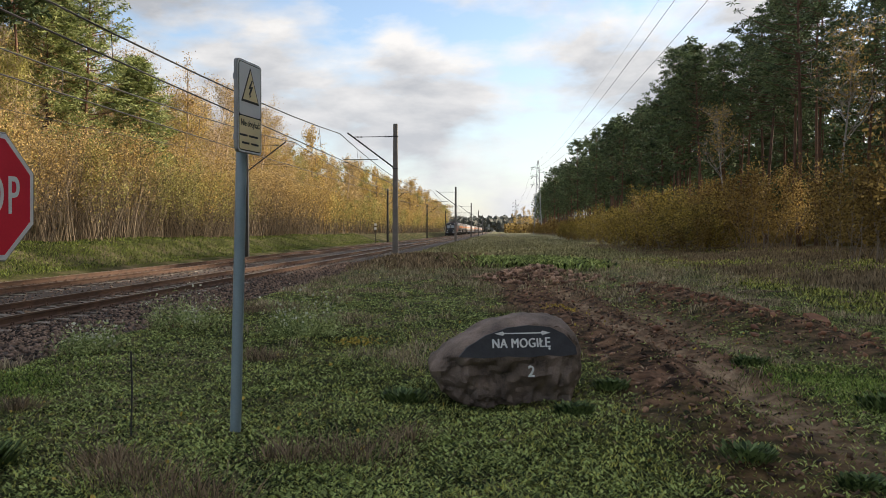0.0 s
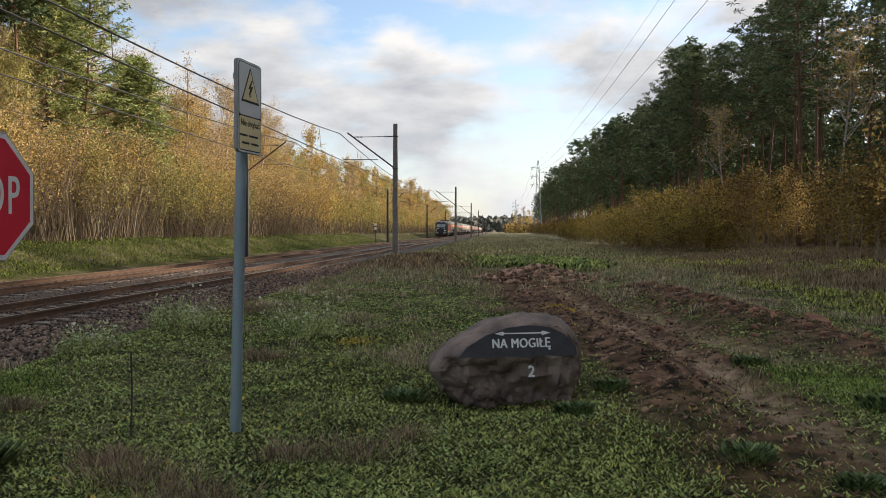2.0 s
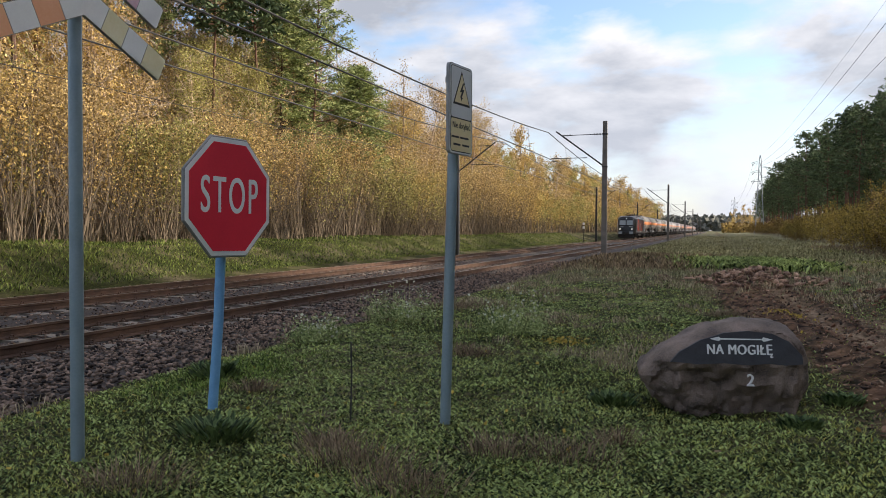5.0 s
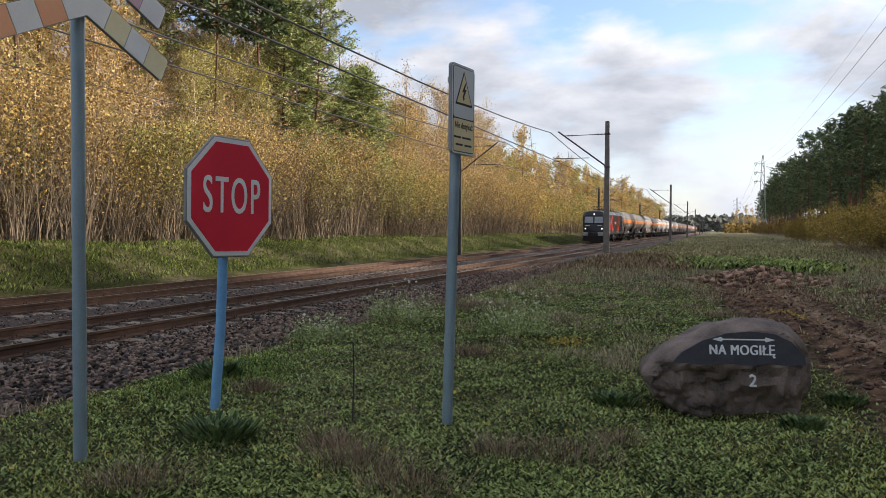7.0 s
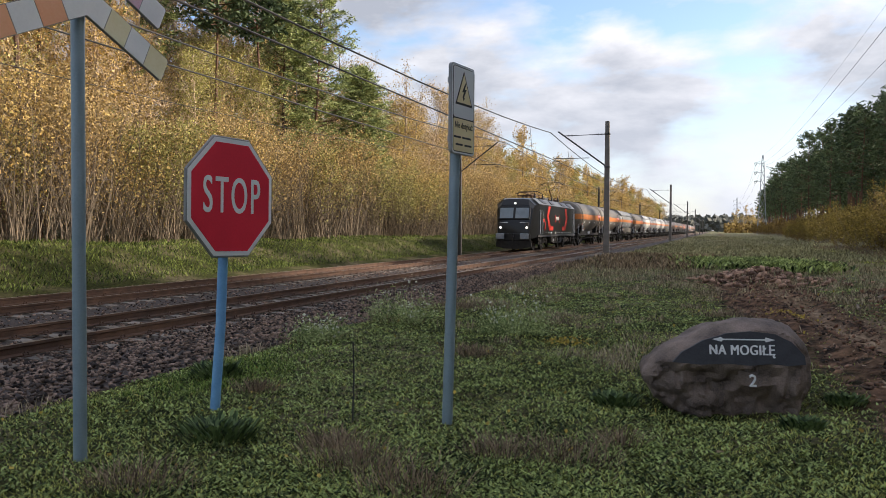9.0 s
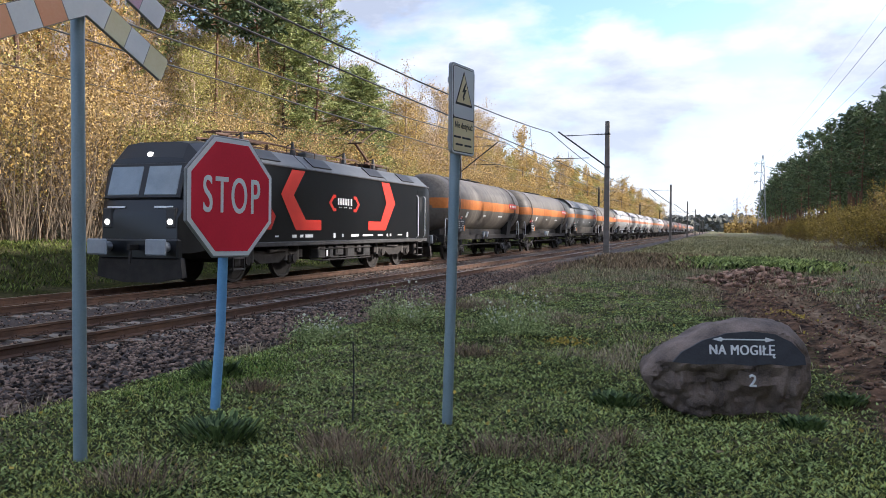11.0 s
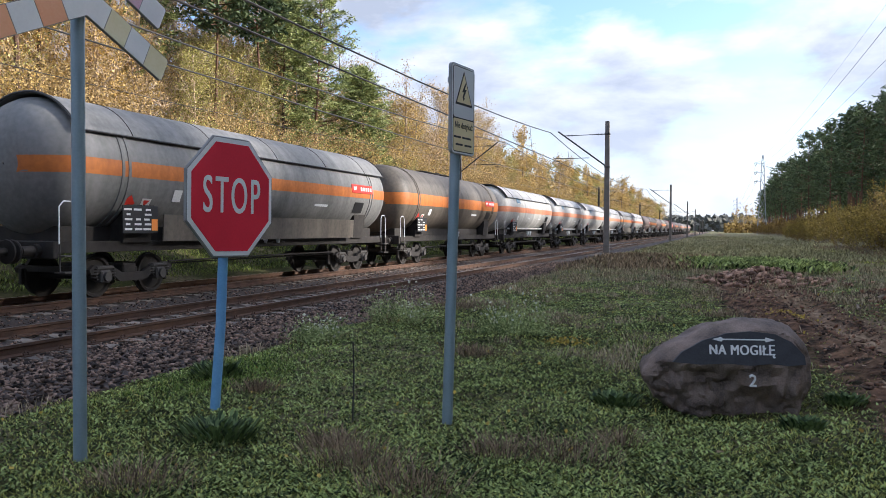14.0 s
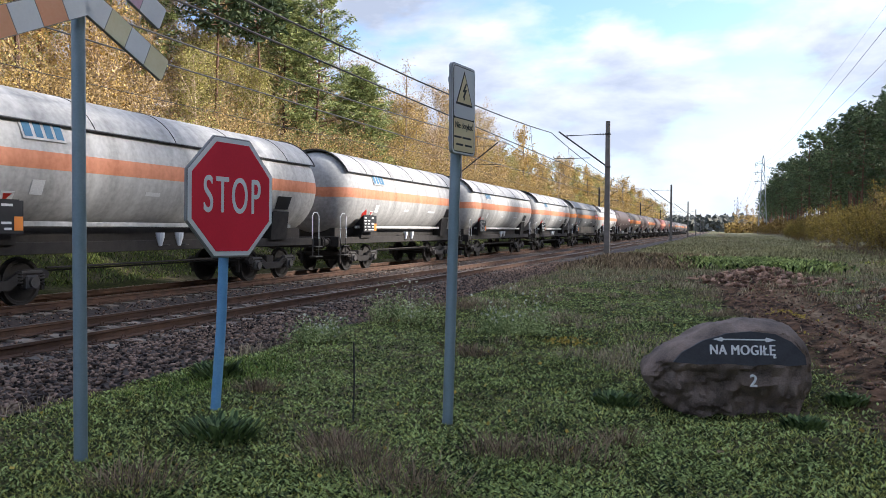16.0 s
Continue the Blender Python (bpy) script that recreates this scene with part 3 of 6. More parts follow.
def build_catenary(x, ys, label, top, low):
    base = thing("overhead_line", label, "overhead wire", "overhead lines", at=pose(x, 0, 0))
    carrier, contact, droppers = [], [], []
    for a, b in zip(ys[:-1], ys[1:]):
        for i in range(12):
            t = i / 12
            carrier.append((0, a + (b - a) * t, top - 4 * 0.95 * t * (1 - t)))
            contact.append((0.2 * math.sin(a) * (1 - 2 * t), a + (b - a) * t, low))
    part("carrier_wire", Build().tube(carrier, 0.026, 5), M_WIRE, base)
    part("contact_wire", Build().tube(contact, 0.024, 5), M_WIRE, base)
    for k, (p, q) in enumerate(zip(carrier, contact)):
        if k % 2 and p[1] < 180:
            part("dropper", Build().tube([p, q], 0.012, 3), M_WIRE, base)


build_catenary(-9.0, MAST_Y, "carrier and contact wire with thin droppers", 6.89, 5.36)
build_catenary(-13.69, [(y + 4.5) * 1.074 for y in MAST_Y], "carrier and contact wire over the far track", 7.3, 5.66)
feeder = []
for a, b in zip(MAST_Y[:-1], MAST_Y[1:]):
    feeder += [(0, a + 4.5 + (b - a) * i / 10, MAST_FOOT + 6.3 - 1.3 * 4 * (i / 10) * (1 - i / 10) * 0.5) for i in range(10)]
tagged(part("feeder_wire", Build().tube([(-17.5, y, z) for _, y, z in feeder], 0.012, 4), M_WIRE), "thin wire strung along the far masts", "overhead wire")
# small marker post by the far track
marker = thing("track_marker", "slim post with two small white plates", "marker post", at=pose(-16.0, 103, -0.35))
part("post", Build().tube([(0, 0, 0), (0, 0, 2.6)], 0.04, 8), M_DARKSTEEL, marker)
for z in (2.0, 2.5):
    part("plate", Build().box(0, -0.06, z, 0.3, 0.02, 0.3, c=0.004), M_WHITE, marker, "small white plate")


# ---- signs ----
def octagon(r):
    return [(r * math.cos(radians(22.5 + 45 * i)) / math.cos(radians(22.5)), r * math.sin(radians(22.5 + 45 * i)) / math.cos(radians(22.5))) for i in range(8)]


def build_stop():
    base = thing("stop_sign", "red octagonal stop sign on a bright blue post", "road sign", at=pose(-3.57, 5.05, -0.02))
    part("post", Build().tube([(0, 0, -0.1), (0.035, 0.04, 0.65), (0.05, 0.06, 1.3), (0.055, 0.062, 2.0)], 0.037, 12), M_BLUE, base, "blue painted steel post", smooth=40)
    face = pose(0.110, 0.06, 1.62, 90, 0, 80) @ pose(0, 0, 0, 0, 0, -0.8)
    plate = part("plate", Build().prism(octagon(0.437), -0.012, 0.012, "z"), M_SIGNBACK, base, at=face)
    part("rim", Build().prism(octagon(0.436), 0.0125, 0.016, "z"), M_WHITE, plate, "white border")
    part("red_field", Build().prism(octagon(0.402), 0.0165, 0.0195, "z"), M_RED, plate, "red field")
    words("lettering", "STOP", 0.385, M_WHITE, plate, pose(0, 0.0, 0.021), 0.0012, 0.57, "white capital letters", 0.0, 1.22, 0.0028)
    edge = Build()
    ring = octagon(0.438)
    edge.tube([(x, y, 0.0) for x, y in ring + ring[:1]], 0.014, 6)
    part("folded_edge", edge, M_SIGNBACK, plate)
    for z in (-0.2, 0.22):
        part("clamp", Build().box(-0.02, z, -0.045, 0.12, 0.05, 0.07, c=0.006), M_STEEL, plate)


build_stop()


def build_warning():
    base = thing("warning_sign", "tall warning sign with a lightning bolt on a grey pole", "warning sign", at=pose(-1.782, 5.2, -0.02))
    part("pole", Build().tube([(0.018, 0, -0.1), (0.044, 0.01, 1.0), (0.070, 0.03, 2.3)], 0.037, 14), M_POLE, base, "grey-blue painted steel pole", smooth=40)
    w, h, r = 0.17, 0.304, 0.03

    def rounded(w, h, r):
        pts = []
        for cx, cy, a0 in ((w - r, h - r, 0), (-w + r, h - r, 90), (-w + r, -h + r, 180), (w - r, -h + r, 270)):
            pts += [(cx + r * math.cos(radians(a0 + a)), cy + r * math.sin(radians(a0 + a))) for a in (0, 30, 60, 90)]
        return pts

    face = pose(0.116, 0.0, 2.206, 90, 0, 80.3)
    plate = part("plate", Build().prism(rounded(w, h, r), -0.012, 0.012, "z"), M_SIGNBACK, base, at=face)
    part("rim", Build().prism(rounded(w - 0.004, h - 0.004, r), 0.0125, 0.0132, "z"), M_PLATE, plate, "pale rim")
    part("border", Build().prism(rounded(w - 0.014, h - 0.014, r), 0.0135, 0.0142, "z"), M_BLACK, plate, "dark border line")
    part("upper_field", Build().prism([(a, b * 0.60 + 0.1135) for a, b in rounded(w - 0.022, h - 0.020, r * 0.8)], 0.0145, 0.016, "z"), M_PLATE, plate, "pale grey field")
    part("lower_field", Build().prism([(a, b * 0.385 - 0.1745) for a, b in rounded(w - 0.022, h - 0.020, r * 0.8)], 0.0145, 0.016, "z"), M_CREAM, plate, "cream yellow field")
    tri = [(-0.125, 0.0), (0.125, 0.0), (0.0, 0.235)]
    part("triangle_border", Build().prism([(a, b + 0.03) for a, b in tri], 0.0165, 0.0175, "z"), M_BLACK, plate, "black triangle outline")
    part("triangle", Build().prism([(a * 0.84, b * 0.84 + 0.045) for a, b in tri], 0.018, 0.019, "z"), M_CREAM, plate, "yellow triangle")
    bolt = [(0.012, 0.17), (-0.026, 0.115), (-0.004, 0.118), (-0.022, 0.085), (-0.014, 0.084), (-0.012, 0.066), (0.006, 0.083), (-0.006, 0.085), (0.026, 0.135), (0.002, 0.131), (0.024, 0.17)]
    part("lightning_bolt", Build().prism([(a * 1.25, (b - 0.12) * 1.2 + 0.125) for a, b in bolt], 0.0195, 0.0205, "z"), M_BLACK, plate, "black lightning bolt")
    words("lettering", "Nie dotykać", 0.060, M_BLACK, plate, pose(0, -0.110, 0.0175), 0.0008, 0.88, "dark printed words")
    for z, spans in ((-0.190, ((-0.105, 0.105), (0.045, 0.13))), (-0.240, ((-0.075, 0.10), (0.035, 0.04), (0.095, 0.06)))):
        for u, ww in spans:
            part("print_line", Build().box(u * 0.9, z, 0.0172, ww, 0.013, 0.0012), M_BLACK, plate, "unreadable small print")
    for z in (-0.2, 0.2):
        part("clamp", Build().box(-0.05, z, -0.035, 0.1, 0.04, 0.05, c=0.005), M_STEEL, plate)


build_warning()


def build_crossbuck():
    base = thing("crossbuck", "striped level crossing cross on a grey steel pole", "crossing sign", at=pose(-3.565, 3.72, -0.02))
    part("pole", Build().tube([(0, 0, -0.1), (0, 0, 3.5)], 0.039, 14), M_POLE, base, "grey-blue painted steel pole", smooth=40)
    face = pose(0.06, 0.0, 2.738, 90, 0, 86)
    ang = 25.0

    def arm(u0, v0, turn, a, b, end, tints, parent_at):
        """A striped board from a to b along its own axis."""
        hw = 0.082
        m = parent_at @ pose(u0, v0, 0, 0, 0, turn)
        sgn = 1 if b > a else -1
        shape = [(a, -hw), (b - 0.012 * sgn, -hw), (b, -hw + 0.012), (b, hw - 0.012), (b - 0.012 * sgn, hw), (a, hw)]
        board = part("arm", Build().prism(shape, -0.01, 0.01, "z"), M_SIGNBACK, base, at=m)
        n = 4 if abs(b - a) < 0.8 else 5 if abs(b - a) < 1.0 else 7
        for i in range(n):
            p, q = a + (b - a) * i / n, a + (b - a) * (i + 1) / n
            q -= 0.006 * sgn
            if i == n - 1:
                poly = [(p, -hw + 0.004), (b - 0.016 * sgn, -hw + 0.004), (b - 0.004 * sgn, -hw + 0.016), (b - 0.004 * sgn, hw - 0.016), (b - 0.016 * sgn, hw - 0.004), (p, hw - 0.004)]
            else:
                poly = [(p, -hw + 0.004), (q, -hw + 0.004), (q, hw - 0.004), (p, hw - 0.004)]
            part("stripe", Build().prism(poly, 0.0105, 0.0125, "z"), tints[i % 2], board, "faded coloured stripe" if i % 2 else "white stripe")
        return board

    arm(0, -0.02, ang, 0.0, -0.92, 0, (M_WHITE, M_ORANGE), face)
    arm(0, -0.02, -ang, 0.0, 0.70, 0, (M_WHITE, M_YELLOWED), face)
    upper = pose(0.06, 0.0, 3.04, 90, 0, 86)
    arm(0, 0, -ang, -0.66, 0.68, 0, (M_WHITE, M_PINK), upper)
    arm(0, 0, ang, -0.66, 0.68, 0, (M_WHITE, M_ORANGE), upper @ pose(0, 0, -0.026))


build_crossbuck()

tagged(part("iron_rod", Build().tube([(-2.44, 5.1, -0.05), (-2.43, 5.1, 0.3), (-2.435, 5.1, 0.56)], 0.006, 6), M_DARKSTEEL),
       "thin dark iron rod stuck in the grass", "rod")


# ---- the boulder ----
def build_boulder():
    at = pose(0.06, 6.72, -0.04, 0, 0, 14)
    base = thing("boulder", "brown granite boulder with a dark painted panel in grass", "boulder", at=at)
    us = [-0.66, -0.64, -0.55, -0.38, -0.11, 0.155, 0.38, 0.53, 0.62, 0.65]
    tops = [0.28, 0.33, 0.42, 0.545, 0.665, 0.705, 0.695, 0.635, 0.53, 0.38]
    feet = [0.31, 0.22, 0.08, -0.06, -0.2, -0.24, -0.2, -0.1, 0.04, 0.2]

    def front(z):
        return -0.345 + 0.24 * max(z - 0.36, -0.02) if z > 0.34 else -0.33 + 0.05 * (0.34 - z)

    rings = []
    for i in range(101):
        u = -0.655 + 1.305 * i / 100
        top = float(np.interp(u, us, tops))
        e = max(0.03, 1 - abs((u + 0.003) / 0.66) ** (2.2 if u < 0 else 3.2)) ** 0.5
        ring = []
        for k in range(96):
            a = 2 * math.pi * k / 96
            c, s = math.cos(a), math.sin(a)
            v = 0.43 * e * math.copysign(abs(c) ** 0.75, c)
            foot = float(np.interp(u, us, feet))
            z = (top + foot) / 2 + (top - foot) / 2 * math.copysign(abs(s) ** 0.8, s)
            p = Vector((u, v, z))
            k1 = noise.fractal(p * 3.1, 1.0, 2.0, 5)
            k2 = noise.fractal(p * 9.0 + Vector((7, 1, 3)), 1.0, 2.0, 4)
            f = front(z) + 0.7 * max(0.0, -0.44 - u) + 0.5 * max(0.0, u - 0.54)
            on_panel = v < f + 0.02 and z > 0.385
            if v < f:
                v = f
            if not on_panel:
                k3 = abs(noise.noise(p * 5.0 + Vector((3, 3, 3))))
                v += 0.05 * k1 + 0.022 * k2 + 0.06 * (0.25 - k3) * (1 if v > 0 else -1)
                z += 0.02 * k1 + 0.012 * k2
                if v < 0 and z < 0.40:
                    k4 = noise.fractal(Vector((u * 5, z * 7, 2)), 0.9, 2.1, 6)
                    deep = min(1.0, max(0.0, (0.40 - z) / 0.08))
                    v += deep * (0.06 * k4 + 0.03 * abs(k2) + 0.10 * math.exp(-((u + 0.05 + (z - 0.22)) / 0.22) ** 2)) + 0.38 * max(0.0, 0.27 - z)
                    z += 0.012 * k4 * deep
                elif v < 0 and -0.52 < u < 0.57:
                    v = max(v, f + 0.003 * k2 - 0.001)
            ring.append((u + 0.02 * k1, v, z))
        rings.append(ring)
    b = Build().loft(rings)
    n = len(b.v)
    b.f += [tuple(range(96))[::-1], tuple(range(n - 96, n))]
    part("stone", b, M_ROCK, base, "rough granite", smooth=32)
    outline = [(-0.46, 0.40), (-0.39, 0.475), (-0.23, 0.565), (-0.05, 0.622), (0.13, 0.64), (0.31, 0.622), (0.43, 0.565), (0.52, 0.465), (0.525, 0.40), (0.4, 0.388), (0.27, 0.399), (0.12, 0.385), (-0.06, 0.398), (-0.25, 0.386), (-0.38, 0.397)]
    pm = [(u, -0.345 + 0.24 * (z - 0.36) - 0.004, z) for u, z in outline]
    panel = Build()
    panel.add(pm + [(u, y + 0.03, z) for u, y, z in pm], [tuple(range(15))] + [(i, (i + 1) % 15, 15 + (i + 1) % 15, 15 + i) for i in range(15)])
    part("painted_panel", panel, M_PANEL, base, "dark painted panel")
    lean = math.degrees(math.atan(0.24))

    def on_face(u, z):
        return pose(u, -0.345 + 0.24 * (z - 0.36) - 0.007, z, 90 - lean, 0, 0)

    words("lettering", "NA MOGIŁĘ", 0.106, M_PAINT, base, on_face(0.060, 0.497), 0.0015, 0.80, "white painted capital letters", 0.0, 1.10, 0.0032)
    arrow = [(-0.235, 0), (-0.165, 0.018), (-0.155, 0.005), (0.155, 0.005), (0.165, 0.018), (0.235, 0), (0.165, -0.018), (0.155, -0.005), (-0.155, -0.005), (-0.165, -0.018)]
    part("double_arrow", Build().prism(arrow, -0.0015, 0.0015, "z"), M_PAINT, base, "white painted double arrow", at=on_face(0.075, 0.578))
    words("numeral", "2", 0.13, M_PAINT, base, pose(0.125, -0.385, 0.275, 90, 0, 0), 0.012, 0.9, "white painted numeral")
    return base


build_boulder()


# ---- woods ----
def unit(r, n):
    v = r.normal(size=(n, 3))
    return v / np.linalg.norm(v, axis=1, keepdims=True)


def leaf_mesh(name, centres, size, mat, r, slim=0.6):
    n = len(centres)
    a = unit(r, n)
    b = np.cross(a, unit(r, n))
    b /= np.linalg.norm(b, axis=1, keepdims=True) + 1e-9
    s = size * r.uniform(0.6, 1.3, (n, 1))
    return quads_mesh(name, centres, a * s, b * s * slim, mat)


def limb(b, r, start, way, length, radius, n, bend=0.25, up=0.15, sides=4):
    """A crooked tapering limb; returns its points."""
    p, d = np.array(start, float), np.array(way, float)
    pts = [p.copy()]
    for _ in range(n):
        d = d + r.normal(0, bend, 3) * 0.5 + np.array([0, 0, up])
        d /= np.linalg.norm(d)
        p = p + d * length / n
        pts.append(p.copy())
    b.tube(pts, [radius * (1 - 0.8 * i / n) for i in range(n + 1)], sides, cap=False)
    return pts


def broad_tree(name, seed, h, bark, leaf, full, fine, label, crown_from=0.3, lean=0.0, leafsize=0.043, girth=0.011):
    r = np.random.default_rng(seed)
    base = thing(name, label, "tree")
    wood, tips = Build(), []
    trunk = limb(wood, r, (0, 0, -0.3), (lean, 0, 1), h * 0.95, h * girth + 0.03, 9, 0.10, 0.1, 6)
    for i in range(int(16 * fine) + 6):
        t = crown_from + (0.97 - crown_from) * r.random()
        k = min(int(t * 9), 8)
        p = trunk[k] + (trunk[k + 1] - trunk[k]) * (t * 9 - k)
        az = i * 2.4 + r.uniform(-0.5, 0.5)
        ln = h * (0.30 - 0.19 * t) * r.uniform(0.7, 1.3)
        main = limb(wood, r, p, (math.cos(az), math.sin(az), r.uniform(0.5, 1.1)), ln, 0.02 + 0.03 * (1 - t), 4, 0.3, 0.12, 3)
        tips += main[2:]
        for q in main[1:]:
            for _ in range(2 if fine < 0.6 else 6):
                tw = limb(wood, r, q, unit(r, 1)[0] * (1, 1, 0.6) + (0, 0, 0.5), ln * r.uniform(0.25, 0.5), 0.013, 2, 0.35, 0.1, 3)
                tips += tw[1:]
    part("trunk", wood, bark, base, fix=False)
    tips = np.array(tips)
    n = int((9000 if fine > 0.6 else 3400) * full * fine)
    c = tips[r.integers(0, len(tips), n)] + r.normal(0, 0.028 * h ** 0.8, (n, 3))
    part("crown", leaf_mesh("crown", c, leafsize / max(fine, 0.35) ** 0.6, leaf, r), None, base)
    return base


def pine_tree(name, seed, h, fine, label, crown_from=0.45, width=0.2, needles=M_NEEDLE):
    r = np.random.default_rng(seed)
    base = thing(name, label, "tree")
    wood = Build()
    trunk = limb(wood, r, (0, 0, -0.3), (r.normal(0, 0.02), r.normal(0, 0.02), 1), h * 0.98, 0.07 + h * 0.0045, 8, 0.035, 0.3, 7)
    cl = []
    n = int(50 * fine) + 18 if fine > 0.6 else int(70 * fine) + 24
    for i in range(n):
        t = crown_from + (1 - crown_from) * ((i + r.random()) / n) ** 0.9
        k = min(int(t * 8), 7)
        p = trunk[k] + (trunk[k + 1] - trunk[k]) * (t * 8 - k)
        rel = (t - crown_from) / (1 - crown_from)
        ln = h * width * (0.35 + 0.65 * math.sin(math.pi * min(1, 0.25 + 0.75 * rel)) ** 0.8) * r.uniform(0.55, 1.2) * (1.0 if rel < 0.9 else 0.6)
        az = i * 2.4 + r.uniform(-0.6, 0.6)
        pts = limb(wood, r, p, (math.cos(az), math.sin(az), -0.1 + 0.6 * rel), ln, 0.05 - 0.03 * rel, 4, 0.25, 0.1, 3)
        for q in pts[2:] if r.random() < 0.7 else pts[3:]:
            cl.append(q)
            cl.append(q + r.normal(0, 0.28, 3))
    for _ in range(int(9 * fine)):  # dead stubs under the crown
        t = r.uniform(min(0.1, crown_from), crown_from)
        az = r.uniform(0, 6.28)
        limb(wood, r, trunk[int(t * 8)], (math.cos(az), math.sin(az), -0.05), r.uniform(0.5, 1.6), 0.022, 2, 0.2, 0, 3)
    part("trunk", wood, M_PINEBARK, base, "reddish pine bark", fix=False)
    cl = np.array(cl)
    per = 26 if fine > 0.6 else 9
    c = np.repeat(cl, per, 0)
    m = len(c)
    off = unit(r, m) * (0.40 * r.random((m, 1)) ** 0.5) * (1, 1, 0.42 if fine > 0.6 else 0.55)
    a = off / (np.linalg.norm(off, axis=1, keepdims=True) + 1e-6) + unit(r, m) * 0.5
    a /= np.linalg.norm(a, axis=1, keepdims=True)
    b = np.cross(a, unit(r, m))
    b /= np.linalg.norm(b, axis=1, keepdims=True) + 1e-9
    s = (0.105 if fine > 0.6 else 0.22) * r.uniform(0.7, 1.3, (m, 1))
    part("crown", quads_mesh("crown", c + off, a * s, b * s * 0.24, needles), None, base)
    return base


def shrub(name, seed, h, stems, leaf, full, fine, label, spread=0.5, bark=None, leafsize=0.041, bare_foot=2.6):
    r = np.random.default_rng(seed)
    base = thing(name, label, "shrub")
    wood, tips = Build(), []
    for i in range(stems):
        az, rad = r.uniform(0, 6.28), spread * 1.6 * r.random() ** 0.7
        st = (rad * math.cos(az), rad * math.sin(az), -0.2)
        ln = h * r.uniform(0.6, 1.05)
        pts = limb(wood, r, st, (0.22 * math.cos(az) * spread + r.normal(0, 0.2), 0.22 * math.sin(az) * spread + r.normal(0, 0.2), 1), ln, 0.014 + 0.024 * r.random() ** 2 * h / 6, 6, 0.22, 0.06, 4)
        for q in pts[2:]:
            for _ in range(3 if fine > 0.6 else 1):
                tw = limb(wood, r, q, unit(r, 1)[0] * (1, 1, 0.5) + (0, 0, 0.7), ln * r.uniform(0.1, 0.24), 0.007, 2, 0.3, 0.1, 3)
                tips += tw[1:]
        tips += pts[3:]
    part("wood", wood, bark or M_STEM, base, fix=False)
    tips = np.array(tips)
    n = int((2700 if fine > 0.6 else 1900) * full * fine)
    w = np.clip(tips[:, 2] / tips[:, 2].max(), 0.02, 1) ** bare_foot
    pick = r.choice(len(tips), n, p=w / w.sum())
    c = tips[pick] + r.normal(0, 0.16, (n, 3))
    part("foliage", leaf_mesh("foliage", c, leafsize / max(fine, 0.4) ** 0.5, leaf, r), None, base)
    return base


def scatter(kinds, spots, r, group, lo=0.85, hi=1.15):
    """Copies of the kinds at the spots; the first use of a kind is the built thing itself."""
    used = {}
    for x, y, k in spots:
        ob = kinds[k % len(kinds)]
        s = r.uniform(lo, hi)
        m = pose(x, y, float(ground_z(x, y)), r.normal(0, 1.2), r.normal(0, 1.2), r.uniform(0, 360)) @ Matrix.Diagonal((s, s, s * r.uniform(0.95, 1.06), 1))
        if ob.name not in used:
            used[ob.name] = 1
            ob.matrix_basis = m
            tagged(ob, group=group)
        else:
            c = copy_thing(ob, Matrix())
            c.matrix_basis = m
            tagged(c, group=group)
    for ob in kinds:
        if ob.name not in used:
            for o in (*ob.children_recursive, ob):
                bpy.data.objects.remove(o)


def rows_of(x0, x1, y0, y1, dx, dy, r, kinds, jitter=0.4):
    out_ = []
    nx, ny = max(1, round((x1 - x0) / dx)), max(1, round((y1 - y0) / dy))
    for j in range(ny):
        for i in range(nx):
            out_.append((x0 + (i + 0.5 + r.uniform(-jitter, jitter)) * (x1 - x0) / nx, y0 + (j + 0.5 + r.uniform(-jitter, jitter)) * (y1 - y0) / ny, int(r.integers(0, kinds))))
    return out_


r = np.random.default_rng(21)
# thicket of thin stems along the top of the bank
thicket = [
    shrub("thicket_shrub", 1, 5.4, 26, M_OCHRE, 0.85, 1.0, "dense thin-stemmed shrub with sparse ochre leaves"),
    shrub("thicket_shrub", 2, 4.6, 26, M_LIME, 0.9, 1.0, "dense thin-stemmed shrub with yellow-green leaves"),
    shrub("thicket_shrub", 3, 6.2, 24, M_OCHRE, 0.6, 1.0, "tall thin-stemmed shrub with sparse brown leaves"),
    shrub("thicket_shrub", 4, 5.0, 28, M_GOLD, 0.6, 1.0, "dense thin-stemmed shrub with golden leaves"),
]
scatter(thicket, rows_of(-26.5, -21.9, 10, 96, 1.6, 1.95, r, 4), r, "thicket on the bank")
thin = [
    shrub("thicket_shrub", 5, 5.6, 10, M_OCHRE, 1.2, 0.4, "distant autumn shrub with ochre leaves"),
    shrub("thicket_shrub", 6, 5.0, 10, M_LIME, 1.3, 0.4, "distant autumn shrub with yellow-green leaves"),
    shrub("thicket_shrub", 7, 5.0, 10, M_GOLD, 1.2, 0.4, "distant autumn shrub with golden leaves"),
]
scatter(thin, rows_of(-38, -25.5, 8, 100, 4.5, 4.2, r, 3) + rows_of(-26.5, -21.9, 96, 330, 2.4, 3.2, r, 3), r, "thicket on the bank", 0.9, 1.3)
